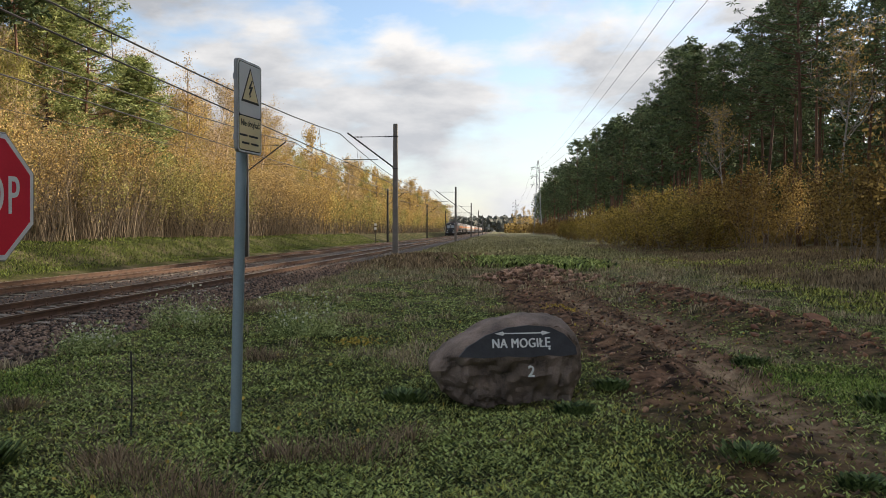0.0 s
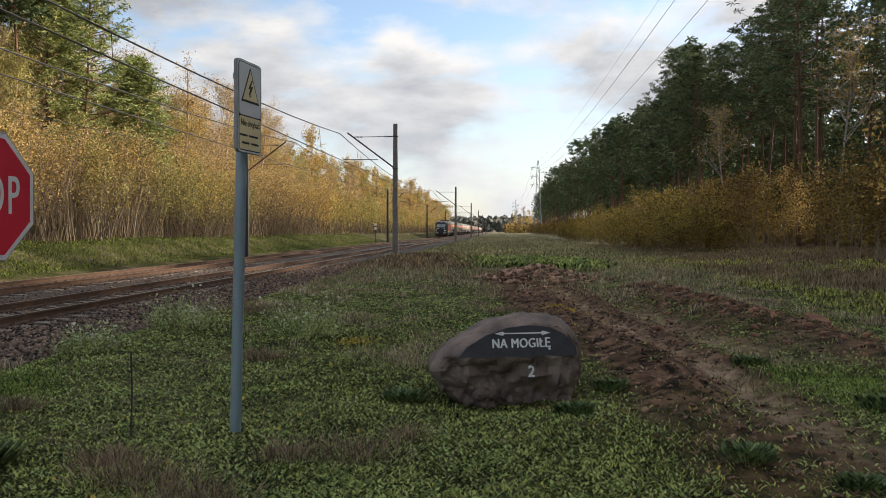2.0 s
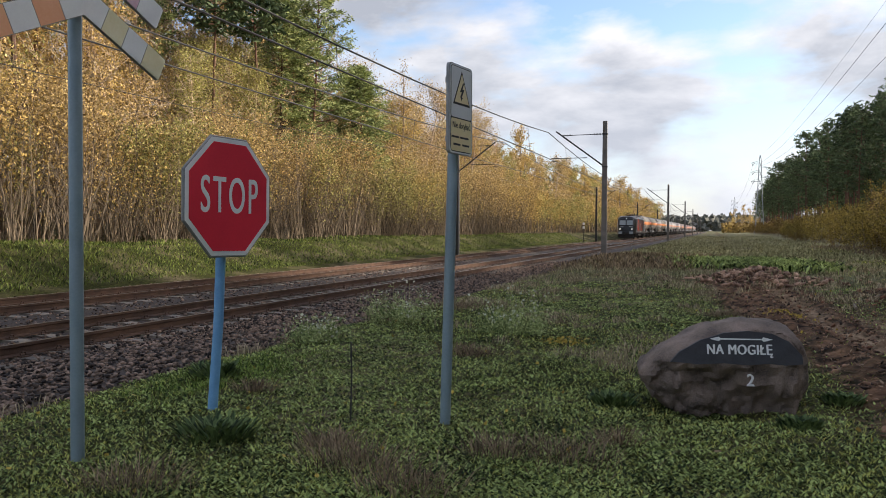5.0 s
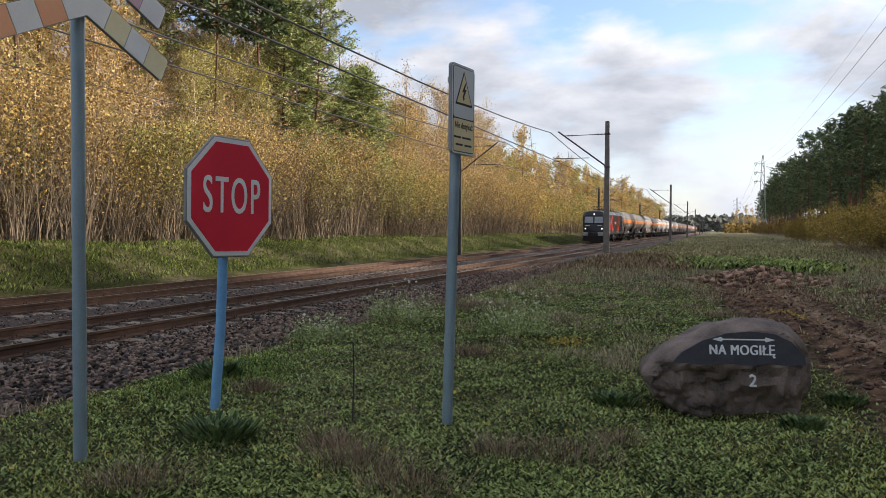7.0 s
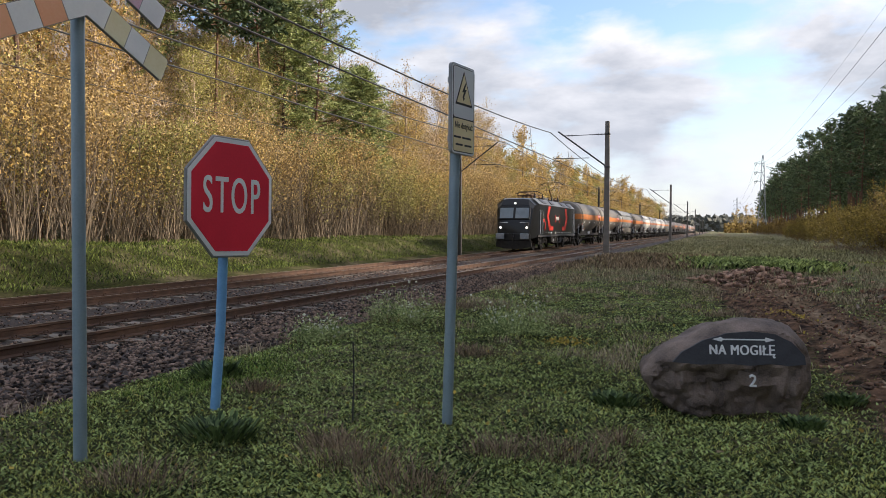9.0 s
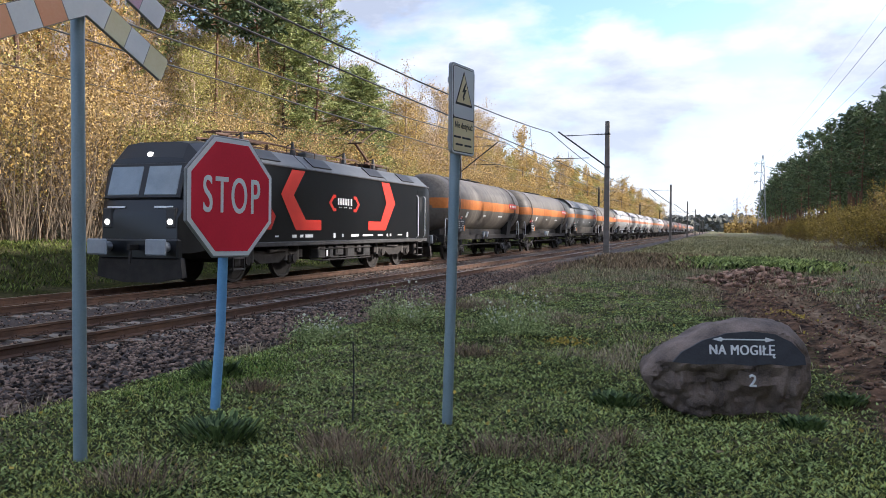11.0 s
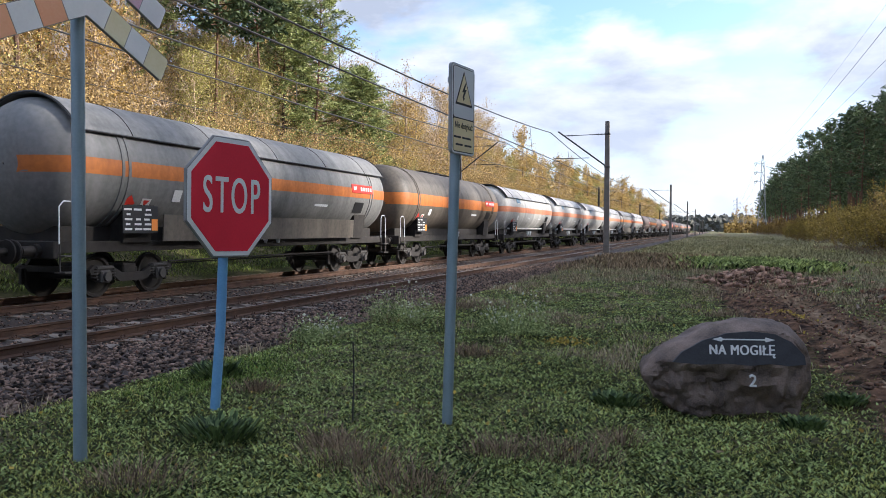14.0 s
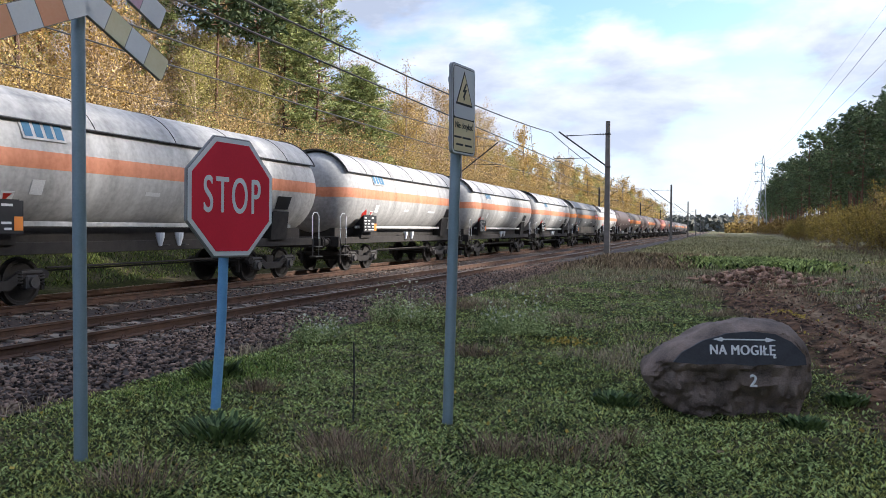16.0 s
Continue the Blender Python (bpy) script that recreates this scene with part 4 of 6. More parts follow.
# autumn wood behind it
left = [
    broad_tree("autumn_tree", 31, 14.0, M_TWIG, M_OCHRE, 0.5, 1.0, "half-bare autumn tree with ochre leaves"),
    broad_tree("autumn_tree", 32, 13.0, M_TWIG, M_GOLD, 0.65, 1.0, "slender autumn tree with golden leaves"),
    broad_tree("autumn_tree", 33, 15.0, M_TWIG, M_OCHRE, 0.22, 1.0, "nearly bare grey-brown autumn tree"),
    broad_tree("autumn_tree", 34, 12.0, M_TWIG, M_LIME, 0.7, 1.0, "autumn tree with yellow-green leaves"),
]
scatter(left, [p for p in rows_of(-34, -25.5, 12, 105, 3.0, 3.4, r, 4) if not (p[0] > -28.5 and 43 < p[1] < 56)], r, "autumn wood")
far_left = [
    broad_tree("autumn_tree", 41, 13.0, M_TWIG, M_OCHRE, 1.5, 0.4, "distant half-bare autumn tree"),
    broad_tree("autumn_tree", 42, 13.0, M_STEM, M_GOLD, 1.8, 0.4, "distant golden autumn tree"),
    broad_tree("autumn_tree", 43, 12.0, M_STEM, M_LIME, 1.8, 0.4, "distant yellow-green autumn tree"),
]
scatter(far_left, rows_of(-48, -34, 12, 115, 6, 6, r, 3) + rows_of(-33, -25, 105, 420, 4, 7, r, 3), r, "autumn wood", 0.95, 1.2)
rt = np.random.default_rng(22)
scatter([left[0], left[2], left[0]], rows_of(-34, -29.3, 16, 58, 2.8, 3.6, rt, 3), rt, "autumn wood", 1.15, 1.38)
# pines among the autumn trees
lp = [pine_tree("pine", 51, 17.2, 1.6, "tall bushy green pine above the autumn trees", 0.28, 0.15, M_NEEDLE_SUNLIT),
      pine_tree("pine", 52, 13.2, 1.6, "bushy green pine among autumn trees", 0.30, 0.17, M_NEEDLE_SUNLIT),
      pine_tree("pine", 53, 17.0, 1.3, "tall green pine with a reddish trunk", 0.55, 0.14, M_NEEDLE_SUNLIT)]
scatter(lp, [(-27.4, 46.6, 0), (-26.4, 48.6, 0), (-28.6, 51.0, 0), (-25.0, 54.6, 1), (-26.6, 56.0, 1), (-29.5, 36.5, 2), (-31.5, 30.0, 2), (-30.0, 25.5, 2)], r, "pines in the autumn wood", 0.97, 1.03)

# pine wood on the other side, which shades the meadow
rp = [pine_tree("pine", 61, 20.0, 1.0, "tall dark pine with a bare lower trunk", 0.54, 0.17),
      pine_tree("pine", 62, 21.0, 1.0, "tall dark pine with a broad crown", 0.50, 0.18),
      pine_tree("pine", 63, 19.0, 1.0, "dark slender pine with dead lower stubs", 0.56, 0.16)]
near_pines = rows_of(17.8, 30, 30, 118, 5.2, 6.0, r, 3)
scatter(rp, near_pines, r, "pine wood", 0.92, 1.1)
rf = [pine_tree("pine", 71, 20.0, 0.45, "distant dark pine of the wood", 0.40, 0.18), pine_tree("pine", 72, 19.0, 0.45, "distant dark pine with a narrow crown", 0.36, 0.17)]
# belt of pines added out of view, crowns low and dense to block the sun
rs = [pine_tree("pine", 75, 19.5, 0.45, "unseen shading pine with a low dense crown", 0.18, 0.2), pine_tree("pine", 76, 20.5, 0.45, "unseen shading pine with a full crown", 0.2, 0.2)]
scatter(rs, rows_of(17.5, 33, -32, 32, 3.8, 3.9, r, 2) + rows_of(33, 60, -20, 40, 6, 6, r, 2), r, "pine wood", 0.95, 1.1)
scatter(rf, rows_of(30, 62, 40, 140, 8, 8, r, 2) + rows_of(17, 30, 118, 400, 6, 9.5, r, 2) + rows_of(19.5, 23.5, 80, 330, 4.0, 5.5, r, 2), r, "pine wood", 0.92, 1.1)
under = [
    shrub("undergrowth_shrub", 81, 4.6, 12, M_BRONZE, 1.5, 1.0, "bronze-leaved hazel shrub at the edge of the pines", 0.9, M_BARK, 0.05, 1.2),
    shrub("undergrowth_shrub", 82, 3.6, 12, M_BRONZE, 1.4, 1.0, "brown-leaved shrub at the edge of the pines", 0.9, M_BARK, 0.05, 1.2),
    shrub("undergrowth_shrub", 83, 5.5, 9, M_GOLD, 0.8, 1.0, "golden-leaved shrub at the edge of the pines", 0.9, M_BARK, 0.05, 1.2),
]
scatter(under, [s for s in rows_of(13.8, 18.2, 26, 92, 2.3, 3.2, r, 3) if r.random() < (0.55 if s[1] < 46 else 0.85)], r, "undergrowth", 0.6, 1.05)
hazel = [shrub("hazel_bush", 86, 4.2, 14, M_HAZEL, 1.6, 1.0, "broad hazel bush with yellow and olive leaves", 1.0, M_BARK, 0.05, 1.0),
         shrub("hazel_bush", 87, 3.4, 14, M_HAZEL, 1.5, 1.0, "round hazel bush with yellowing leaves", 1.1, M_BARK, 0.05, 1.0),
         shrub("hazel_bush", 88, 2.4, 14, M_BRONZE, 1.3, 1.0, "low brown-leaved bush before the wood", 1.1, M_BARK, 0.05, 0.8)]
scatter(hazel, [p for p in rows_of(7.5, 14.5, 46, 66, 2.0, 2.6, r, 3) if p[0] > 6.0 + 0.12 * (66 - p[1]) and r.random() < 0.42] + [p for p in rows_of(9.5, 13.5, 66, 140, 2.6, 5.0, r, 3) if r.random() < 0.6], r, "hazel bushes", 0.45, 1.05)
uf = [shrub("undergrowth_shrub", 84, 3.6, 9, M_BRONZE, 1.4, 0.4, "distant brown shrub before the pines", 0.9, M_BARK, 0.05, 1.2),
      shrub("undergrowth_shrub", 85, 3.2, 9, M_BRONZE, 1.6, 0.4, "distant bronze-leaved shrub before the pines", 0.9, M_BARK, 0.05, 1.2)]
scatter(uf, rows_of(12.5, 17.5, 92, 330, 2.6, 5, r, 2) + rows_of(20, 60, 34, 230, 6, 6.5, r, 2), r, "undergrowth", 0.6, 1.15)
birch = [broad_tree("birch", 91, 13, M_BIRCH, M_GOLD, 0.25, 0.7, "slender white-barked birch among the pines", 0.45, girth=0.004)]
scatter(birch, [(21.6, 52, 0), (20.8, 74, 0)], r, "birches")
golden = [broad_tree("autumn_tree", 93, 15, M_BARK, M_GOLD, 2.4, 0.5, "round golden tree far down the line", 0.2)]
scatter(golden, [(16, 470, 0), (20, 500, 0), (24, 520, 0), (12, 560, 0)], r, "golden trees", 1.0, 1.3)


def wood_behind(x0, x1, y0, y1, n, mat, label, seed, top=12.0, size=0.75):
    """The depth of a wood behind its edge."""
    q = np.random.default_rng(seed)
    x, y = q.uniform(x0, x1, n), q.uniform(y0, y1, n)
    c = np.stack([x, y, 0.3 + top * q.random(n)], 1)
    tagged(new("wood_interior", leaf_mesh("wood_interior", c, size, mat, q, 0.7)), label, "woodland", kind="stuff")


wood_behind(68, 84, 30, 420, 14000, M_NEEDLE, "dim depth of the pine wood", 3)
wood_behind(34, 72, 110, 300, 12000, M_NEEDLE, "dark mass of pines deep in the wood", 6, 16.0)
wood_behind(-62, -52, 20, 300, 8000, M_OCHRE, "brown depth of the autumn wood", 4)
wood_behind(4, 60, 430, 490, 2600, M_BRONZE, "brown thicket across the end of the meadow", 7, 5.0)
wood_behind(24, 60, 30, 120, 5000, M_BRONZE, "low brown growth under the pines", 9, 2.4)
wood_behind(-44, -29, 95, 420, 24000, M_OCHRE, "mass of autumn trees along the far line", 12, 12.5, 0.32)
red_pines = [pine_tree("pine", 55, 18.0, 0.6, "slim pine with a long bare red trunk", 0.72, 0.12)]
scatter(red_pines, [(-26.5, 24.5, 0), (-27.5, 26.5, 0), (-27, 38, 0), (-29, 31, 0), (-28, 20.5, 0), (-26.2, 42.5, 0), (-30, 27, 0)], r, "pines in the autumn wood", 0.9, 1.05)


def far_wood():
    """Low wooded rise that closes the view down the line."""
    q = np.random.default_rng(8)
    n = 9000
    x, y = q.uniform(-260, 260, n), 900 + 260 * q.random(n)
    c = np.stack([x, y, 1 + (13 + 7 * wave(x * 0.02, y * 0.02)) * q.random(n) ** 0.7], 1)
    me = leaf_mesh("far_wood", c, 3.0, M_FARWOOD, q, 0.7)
    tagged(new("far_wood", me), "distant hazy grey woodland along the horizon", "woodland", kind="stuff")


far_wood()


# ---- power line ----
def build_pylon(x, y, s=1.0):
    base = thing("pylon", "slender steel lattice pylon with short arms", "pylon", "pylons", at=pose(x, y, 0))
    b = Build()
    lv = [0, 4, 8, 12, 15.5, 18.5, 21.5, 24, 26]
    hw = [1.5, 1.25, 1.0, 0.8, 0.66, 0.55, 0.45, 0.35, 0.12]
    for sx, sy in ((-1, -1), (1, -1), (1, 1), (-1, 1)):
        b.tube([(sx * w, sy * w, z) for z, w in zip(lv, hw)], 0.09, 4)
    for i in range(len(lv) - 1):
        w0, w1, z0, z1 = hw[i], hw[i + 1], lv[i], lv[i + 1]
        for p, q in (((-1, -1), (1, -1)), ((1, -1), (1, 1)), ((1, 1), (-1, 1)), ((-1, 1), (-1, -1))):
            b.tube([(p[0] * w0, p[1] * w0, z0), (q[0] * w1, q[1] * w1, z1)], 0.045, 3)
            b.tube([(q[0] * w0, q[1] * w0, z0), (p[0] * w1, p[1] * w1, z1)], 0.045, 3)
    part("lattice", b, M_STEEL, base)
    for z, side in ((23.4, -1), (20.4, -1), (17.4, -1), (21.8, 1), (18.6, 1)):
        part("arm", Build().tube([(0, 0, z), (side * 2.6, 0, z + 0.15)], 0.07, 4).tube([(0, 0, z + 0.9), (side * 2.6, 0, z + 0.15)], 0.05, 4), M_STEEL, base)
        part("insulator", Build().tube([(side * 2.6, 0, z + 0.15), (side * 2.3, 0, z - 0.8)], 0.06, 5).tube([(side * 1.6, 0, z + 0.2), (side * 2.3, 0, z - 0.8)], 0.06, 5), M_DARKSTEEL, base)
    return base


PYLON_Y = [-84, 279, 626]
for y in PYLON_Y:
    build_pylon(14.0, y)
for x, z0, sag in ((11.7, 22.6, 6.2), (13.9, 22.6, 6.2), (16.4, 21.0, 6.0), (14.0, 26.0, 4.5)):
    pts = []
    for a, b_ in zip(PYLON_Y[:-1], PYLON_Y[1:]):
        pts += [(x, a + (b_ - a) * i / 24, z0 - sag * 4 * (i / 24) * (1 - i / 24)) for i in range(24)]
    tagged(part("power_line", Build().tube(pts, 0.022 if z0 < 25 else 0.012, 4), M_WIRE), "thin high power cable sagging between pylons", "power cable", "power cables")


# ---- the train ----
M_LOCO = material("black_loco_paint", (0.003, 0.0036, 0.0050), (0.008, 0.0092, 0.012), 1.2, 0.30, 0.0, 0.02, 40)
M_LOCOROOF = material("grey_roof_paint", (0.07, 0.075, 0.08), (0.13, 0.135, 0.14), 2, 0.5, 0.1, 0.05)
M_LOCORED = material("red_decal", (0.54, 0.026, 0.014), (0.66, 0.042, 0.022), 2, 0.45, 0, 0.0)
# the bright reflection in the glass is put into its base colour
M_GLASS = material("pale_reflecting_glass", (0.20, 0.235, 0.25), (0.38, 0.42, 0.44), 2, 0.08, 0.0, 0.0)
M_LAMP = material("lit_headlight", (1.0, 0.92, 0.75), (1.0, 0.95, 0.82), 5, 0.3, 0, 0, glow=2.2)
M_GEAR = material("running_gear", (0.010, 0.009, 0.008), (0.050, 0.042, 0.036), 4, 0.8, 0.2, 0.3, 40)
M_GEARLIGHT = material("dusty_grey_gear", (0.035, 0.032, 0.030), (0.115, 0.105, 0.095), 5, 0.7, 0.2, 0.2)
M_TREAD = material("bright_wheel_rim", (0.12, 0.10, 0.09), (0.26, 0.23, 0.21), 8, 0.45, 0.7, 0.1)


def tank_paint(name, dark, light):
    return material(name, dark, light, 1.6, 0.6, 0.0, 0.06, 9, contrast=0.17, stretch=(0.35, 1.3, 0.22))


M_TANKS = {
    "grey": tank_paint("sooty_grey_tank", (0.058, 0.049, 0.040), (0.19, 0.165, 0.135)),
    "olive": tank_paint("sooty_olive_tank", (0.055, 0.046, 0.035), (0.16, 0.135, 0.105)),
    "pale": tank_paint("dusty_pale_grey_tank", (0.12, 0.12, 0.115), (0.25, 0.245, 0.235)),
    "white": tank_paint("dirty_white_tank", (0.30, 0.29, 0.27), (0.62, 0.61, 0.58)),
    "silver": tank_paint("silver_grey_tank", (0.24, 0.235, 0.225), (0.52, 0.51, 0.49)),
    "brown": tank_paint("sooty_brown_tank", (0.05, 0.033, 0.027), (0.13, 0.085, 0.07)),
    "red": tank_paint("dull_red_tank", (0.20, 0.05, 0.035), (0.34, 0.10, 0.07)),
}
M_STRIPE = tank_paint("orange_stripe", (0.34, 0.095, 0.014), (0.60, 0.19, 0.03))
M_SALMON = tank_paint("salmon_stripe", (0.50, 0.17, 0.075), (0.74, 0.31, 0.17))
M_LOGOBLUE = material("blue_decal", (0.02, 0.10, 0.20), (0.04, 0.18, 0.30), 3, 0.5, 0, 0)
M_PLACARD = material("orange_placard", (0.75, 0.22, 0.03), (0.85, 0.30, 0.05), 6, 0.5, 0, 0)
SPEED, FRONT0 = 19.375, 228.9  # metres a second towards the camera, and where the front is at the start
moving = []  # thing, distance of its middle behind the train's front
spinning = []  # wheelset, its place in the bogie, radius


def wheelset_mesh(radius, gauge=0.75):
    b = Build()
    prof = [(0.0, 0.075), (0.09, 0.075), (0.10, 0.02), (radius - 0.09, 0.01), (radius - 0.06, 0.055), (radius, 0.06), (radius + 0.004, -0.04), (radius + 0.03, -0.055),
            (radius + 0.03, -0.075), (radius - 0.07, -0.075), (radius - 0.09, -0.02), (0.1, -0.03), (0.0, -0.03)]
    for s in (-1, 1):
        b.loft([[(s * (gauge + x), r * math.cos(2 * math.pi * k / 28), r * math.sin(2 * math.pi * k / 28)) for k in range(28)] for r, x in prof])
    b.tube([(-gauge - 0.25, 0, 0), (gauge + 0.25, 0, 0)], 0.075, 10)
    return mesh_of("wheelset", b, M_GEAR, 35)


def rim_mesh(radius, gauge=0.75):
    b = Build()
    for s in (-1, 1):
        for r0, r1 in ((radius - 0.05, radius - 0.005),):
            ring = [[(s * (gauge + 0.0625), r * math.cos(2 * math.pi * k / 28), r * math.sin(2 * math.pi * k / 28)) for k in range(28)] for r in (r0, r1)]
            b.loft(ring)
    return mesh_of("tyre_edge", b, M_TREAD)


WHEEL, WHEEL_RIM = wheelset_mesh(0.46), rim_mesh(0.46)
BIGWHEEL, BIG_RIM = wheelset_mesh(0.625), rim_mesh(0.625)


def bogie_meshes():
    side = Build()
    arc = [(-1.35, 0.62), (-1.2, 0.72), (-0.7, 0.70), (-0.35, 0.52), (0.35, 0.52), (0.7, 0.70), (1.2, 0.72), (1.35, 0.62), (1.3, 0.52), (0.72, 0.54), (0.42, 0.33), (-0.42, 0.33), (-0.72, 0.54), (-1.3, 0.52)]
    side.prism(arc, 0.95, 1.05, "x")
    box = Build()
    box.box(1.0, 0, 0.46, 0.2, 0.30, 0.28, c=0.03).tube([(1.05, 0, 0.46), (1.16, 0, 0.46)], 0.11, 12).box(1.0, 0, 0.66, 0.16, 0.5, 0.06, c=0.01)
    spring = Build().tube([(1.0 + 0.07 * math.cos(t), 0.07 * math.sin(t), 0.40 + 0.24 * t / (8 * math.pi)) for t in np.linspace(0, 8 * math.pi, 33)], 0.02, 4)
    beam = Build().box(0, 0, 0.6, 1.9, 0.42, 0.24, c=0.03)
    bar = Build().box(0, 0, 0.62, 1.9, 0.12, 0.14, c=0.02)
    rig = Build()
    rig.box(0.76, 0, 0.45, 0.1, 0.09, 0.36, c=0.015)
    return (mesh_of("side_frame", side, M_GEAR), mesh_of("axle_box", box, M_GEARLIGHT, 35), mesh_of("spring", spring, M_GEAR, 35), mesh_of("cross_beam", beam, M_GEAR),
            mesh_of("brake_shoe", rig, M_GEAR), mesh_of("end_beam", bar, M_GEAR))


BOGIE = bogie_meshes()
FLIP = pose(0, 0, 0, 0, 0, 180)


def build_bogie(parent, y):
    """A two-axle bogie with its frame, springs and wheels."""
    b = part("bogie", BOGIE[3], None, parent, "dusty black bogie", at=pose(0, y, 0))
    for m in (Matrix(), FLIP):
        part("side_frame", BOGIE[0], None, b, at=m)
        for d in (-1.42, -0.38, 0.38, 1.42):
            part("brake_shoe", BOGIE[4], None, b, at=m @ pose(0, d, 0))
        for d in (-0.9, 0.9):
            part("axle_box", BOGIE[1], None, b, at=m @ pose(0, d, 0))
            for e in (-0.26, 0.26):
                part("spring", BOGIE[2], None, b, at=m @ pose(0, d + e, 0))
    for d in (-1.3, 1.3):
        part("end_beam", BOGIE[5], None, b, at=pose(0, d, 0))
    for d in (-0.9, 0.9):
        w = part("wheelset", WHEEL, None, b, at=pose(0, d, 0.46))
        spinning.append((w, (0, d, 0.46), 0.46))
    return b


def buffer_mesh():
    b = Build()
    b.loft([[(r * math.cos(2 * math.pi * k / 16), y, r * math.sin(2 * math.pi * k / 16)) for k in range(16)] for r, y in
            ((0.14, 0.62), (0.14, 0.50), (0.105, 0.49), (0.10, 0.2), (0.075, 0.19), (0.075, 0.06), (0.23, 0.05), (0.24, 0.02), (0.22, 0.0), (0.0, -0.012))])
    return mesh_of("buffer", b, M_GEAR, 35)


BUFFER = buffer_mesh()


def ring_of(radius, y, zc, n=48, squash=1.0):
    return [(radius * math.sin(2 * math.pi * k / n), y, zc + squash * radius * math.cos(2 * math.pi * k / n)) for k in range(n)]


def tank_profile(length, radius):
    """Stations along the tank, with dished ends: (y, radius)."""
    end = [(0.0, 0.02), (0.015, 0.35), (0.07, 0.70), (0.16, 0.95), (0.30, 1.18), (0.46, 1.32), (0.64, 1.405)]
    pts = [(y, r * radius / 1.43) for y, r in end] + [(0.86, radius), (1.7, radius)]
    body = [(length * t, radius) for t in (0.25, 0.4, 0.5, 0.6, 0.75)]
    return [(y - length / 2, r) for y, r in pts + body] + [(length / 2 - y, r) for y, r in pts[::-1]]


def tank_wagon(kind, stripe, shield, skirt, length, label, bands=True):
    base = thing("tank_wagon", label, "tank wagon", "tank wagons of the train")
    zc, R = 2.82, 1.475
    tl = length - 1.25
    prof = tank_profile(tl, R)
    paint = M_TANKS[kind]
    tank = part("tank", Build().loft([ring_of(r, y, zc) for y, r in prof]), paint, base, label.split(" wagon")[0] if 4 <= len(label.split(" wagon")[0].split()) else "", smooth=40)
    if stripe:
        for side in (-1, 1):
            rings = []
            for y, r in prof[1:-1]:
                lim = math.asin(min(0.99, (0.17 if shield else 0.25) / max(r, 0.3)))
                rings.append([(side * (r + 0.004) * math.cos(a), y, zc + (r + 0.004) * math.sin(a)) for a in np.linspace(-lim, lim, 7)])
            part("stripe", Build().loft(rings, closed=False), stripe, tank, "orange stripe along the tank" if stripe is M_STRIPE else "salmon stripe along the tank", smooth=60, fix=False)
    if bands:
        for y in (-tl / 2 + 1.75, -tl / 2 + 1.95, tl / 2 - 1.75, tl / 2 - 1.95):
            part("tank_band", Build().loft([ring_of(q, y + d, zc) for q, d in ((R, -0.045), (R + 0.022, -0.04), (R + 0.022, 0.04), (R, 0.045))]), paint, tank, smooth=30)
    if shield:
        arc = np.linspace(-radians(62), radians(62), 25)
        outer = [[((R + 0.07) * math.sin(a), y, zc + (R + 0.07) * math.cos(a)) for a in arc] for y in np.linspace(-tl / 2 + 0.55, tl / 2 - 0.55, 9)]
        sh = Build().loft(outer, closed=False).loft([[(p[0] * 0.985, p[1], zc + (p[2] - zc) * 0.985) for p in ring] for ring in outer], closed=False)
        part("sun_shield", sh, M_TANKS["silver"] if kind == "white" else paint, tank, "curved sun shield over the tank", smooth=50)
        trim = Build()
        for s in (-1, 1):
            trim.tube([(s * (R + 0.075) * math.sin(radians(62)), -tl / 2 + 0.55, zc + (R + 0.075) * math.cos(radians(62))), (s * (R + 0.075) * math.sin(radians(62)), tl / 2 - 0.55, zc + (R + 0.075) * math.cos(radians(62)))], 0.022, 5)
        for y in (-tl / 2 + 0.55, tl / 2 - 0.55):
            trim.tube([((R + 0.075) * math.sin(a), y, zc + (R + 0.075) * math.cos(a)) for a in arc], 0.03, 5)
        part("shield_edge", trim, M_DARKSTEEL, tank)
        for y in np.linspace(-tl / 2 + 2.2, tl / 2 - 2.2, 5):
            part("shield_seam", Build().tube([((R + 0.072) * math.sin(a), y, zc + (R + 0.072) * math.cos(a)) for a in arc], 0.012, 4), M_GEAR, tank)
    else:
        part("walkway", Build().box(0, 0, zc + R + 0.05, 0.5, tl * 0.3, 0.03).box(0, 0, zc + R + 0.02, 0.1, tl * 0.28, 0.06), M_GEAR, base)
        part("dome", Build().tube([(0, 0, zc + R - 0.05), (0, 0, zc + R + 0.10)], 0.28, 16), M_GEAR, base)
    # underframe
    L = length - 1.24
    part("centre_sill", Build().box(0, 0, 1.36, 1.7, L - 1.2, 0.40, c=0.02), M_GEAR, base)
    part("sole_bar", Build().box(1.08, 0, 1.12, 0.09, L, 0.24, c=0.01), M_GEAR, base)
    part("sole_bar", Build().box(-1.08, 0, 1.12, 0.09, L, 0.24, c=0.01), M_GEAR, base)
    for s in (-1, 1):
        part("headstock", Build().box(0, s * (L / 2 - 0.06), 1.08, 2.6, 0.14, 0.36, c=0.02), M_GEAR, base)
        part("saddle", Build().prism([(-1.2, 1.2), (1.2, 1.2), (1.3, 2.05), (0.8, 1.68), (0, 1.5), (-0.8, 1.68), (-1.3, 2.05)], s * (L / 2 - 2.5) - 0.45, s * (L / 2 - 2.5) + 0.45), M_GEAR, base)
        for x in (-0.88, 0.88):
            part("buffer", BUFFER, None, base, at=pose(x, -s * 0, 1.06) @ (pose(0, -length / 2, 0) if s < 0 else pose(0, length / 2, 0, 0, 0, 180)))
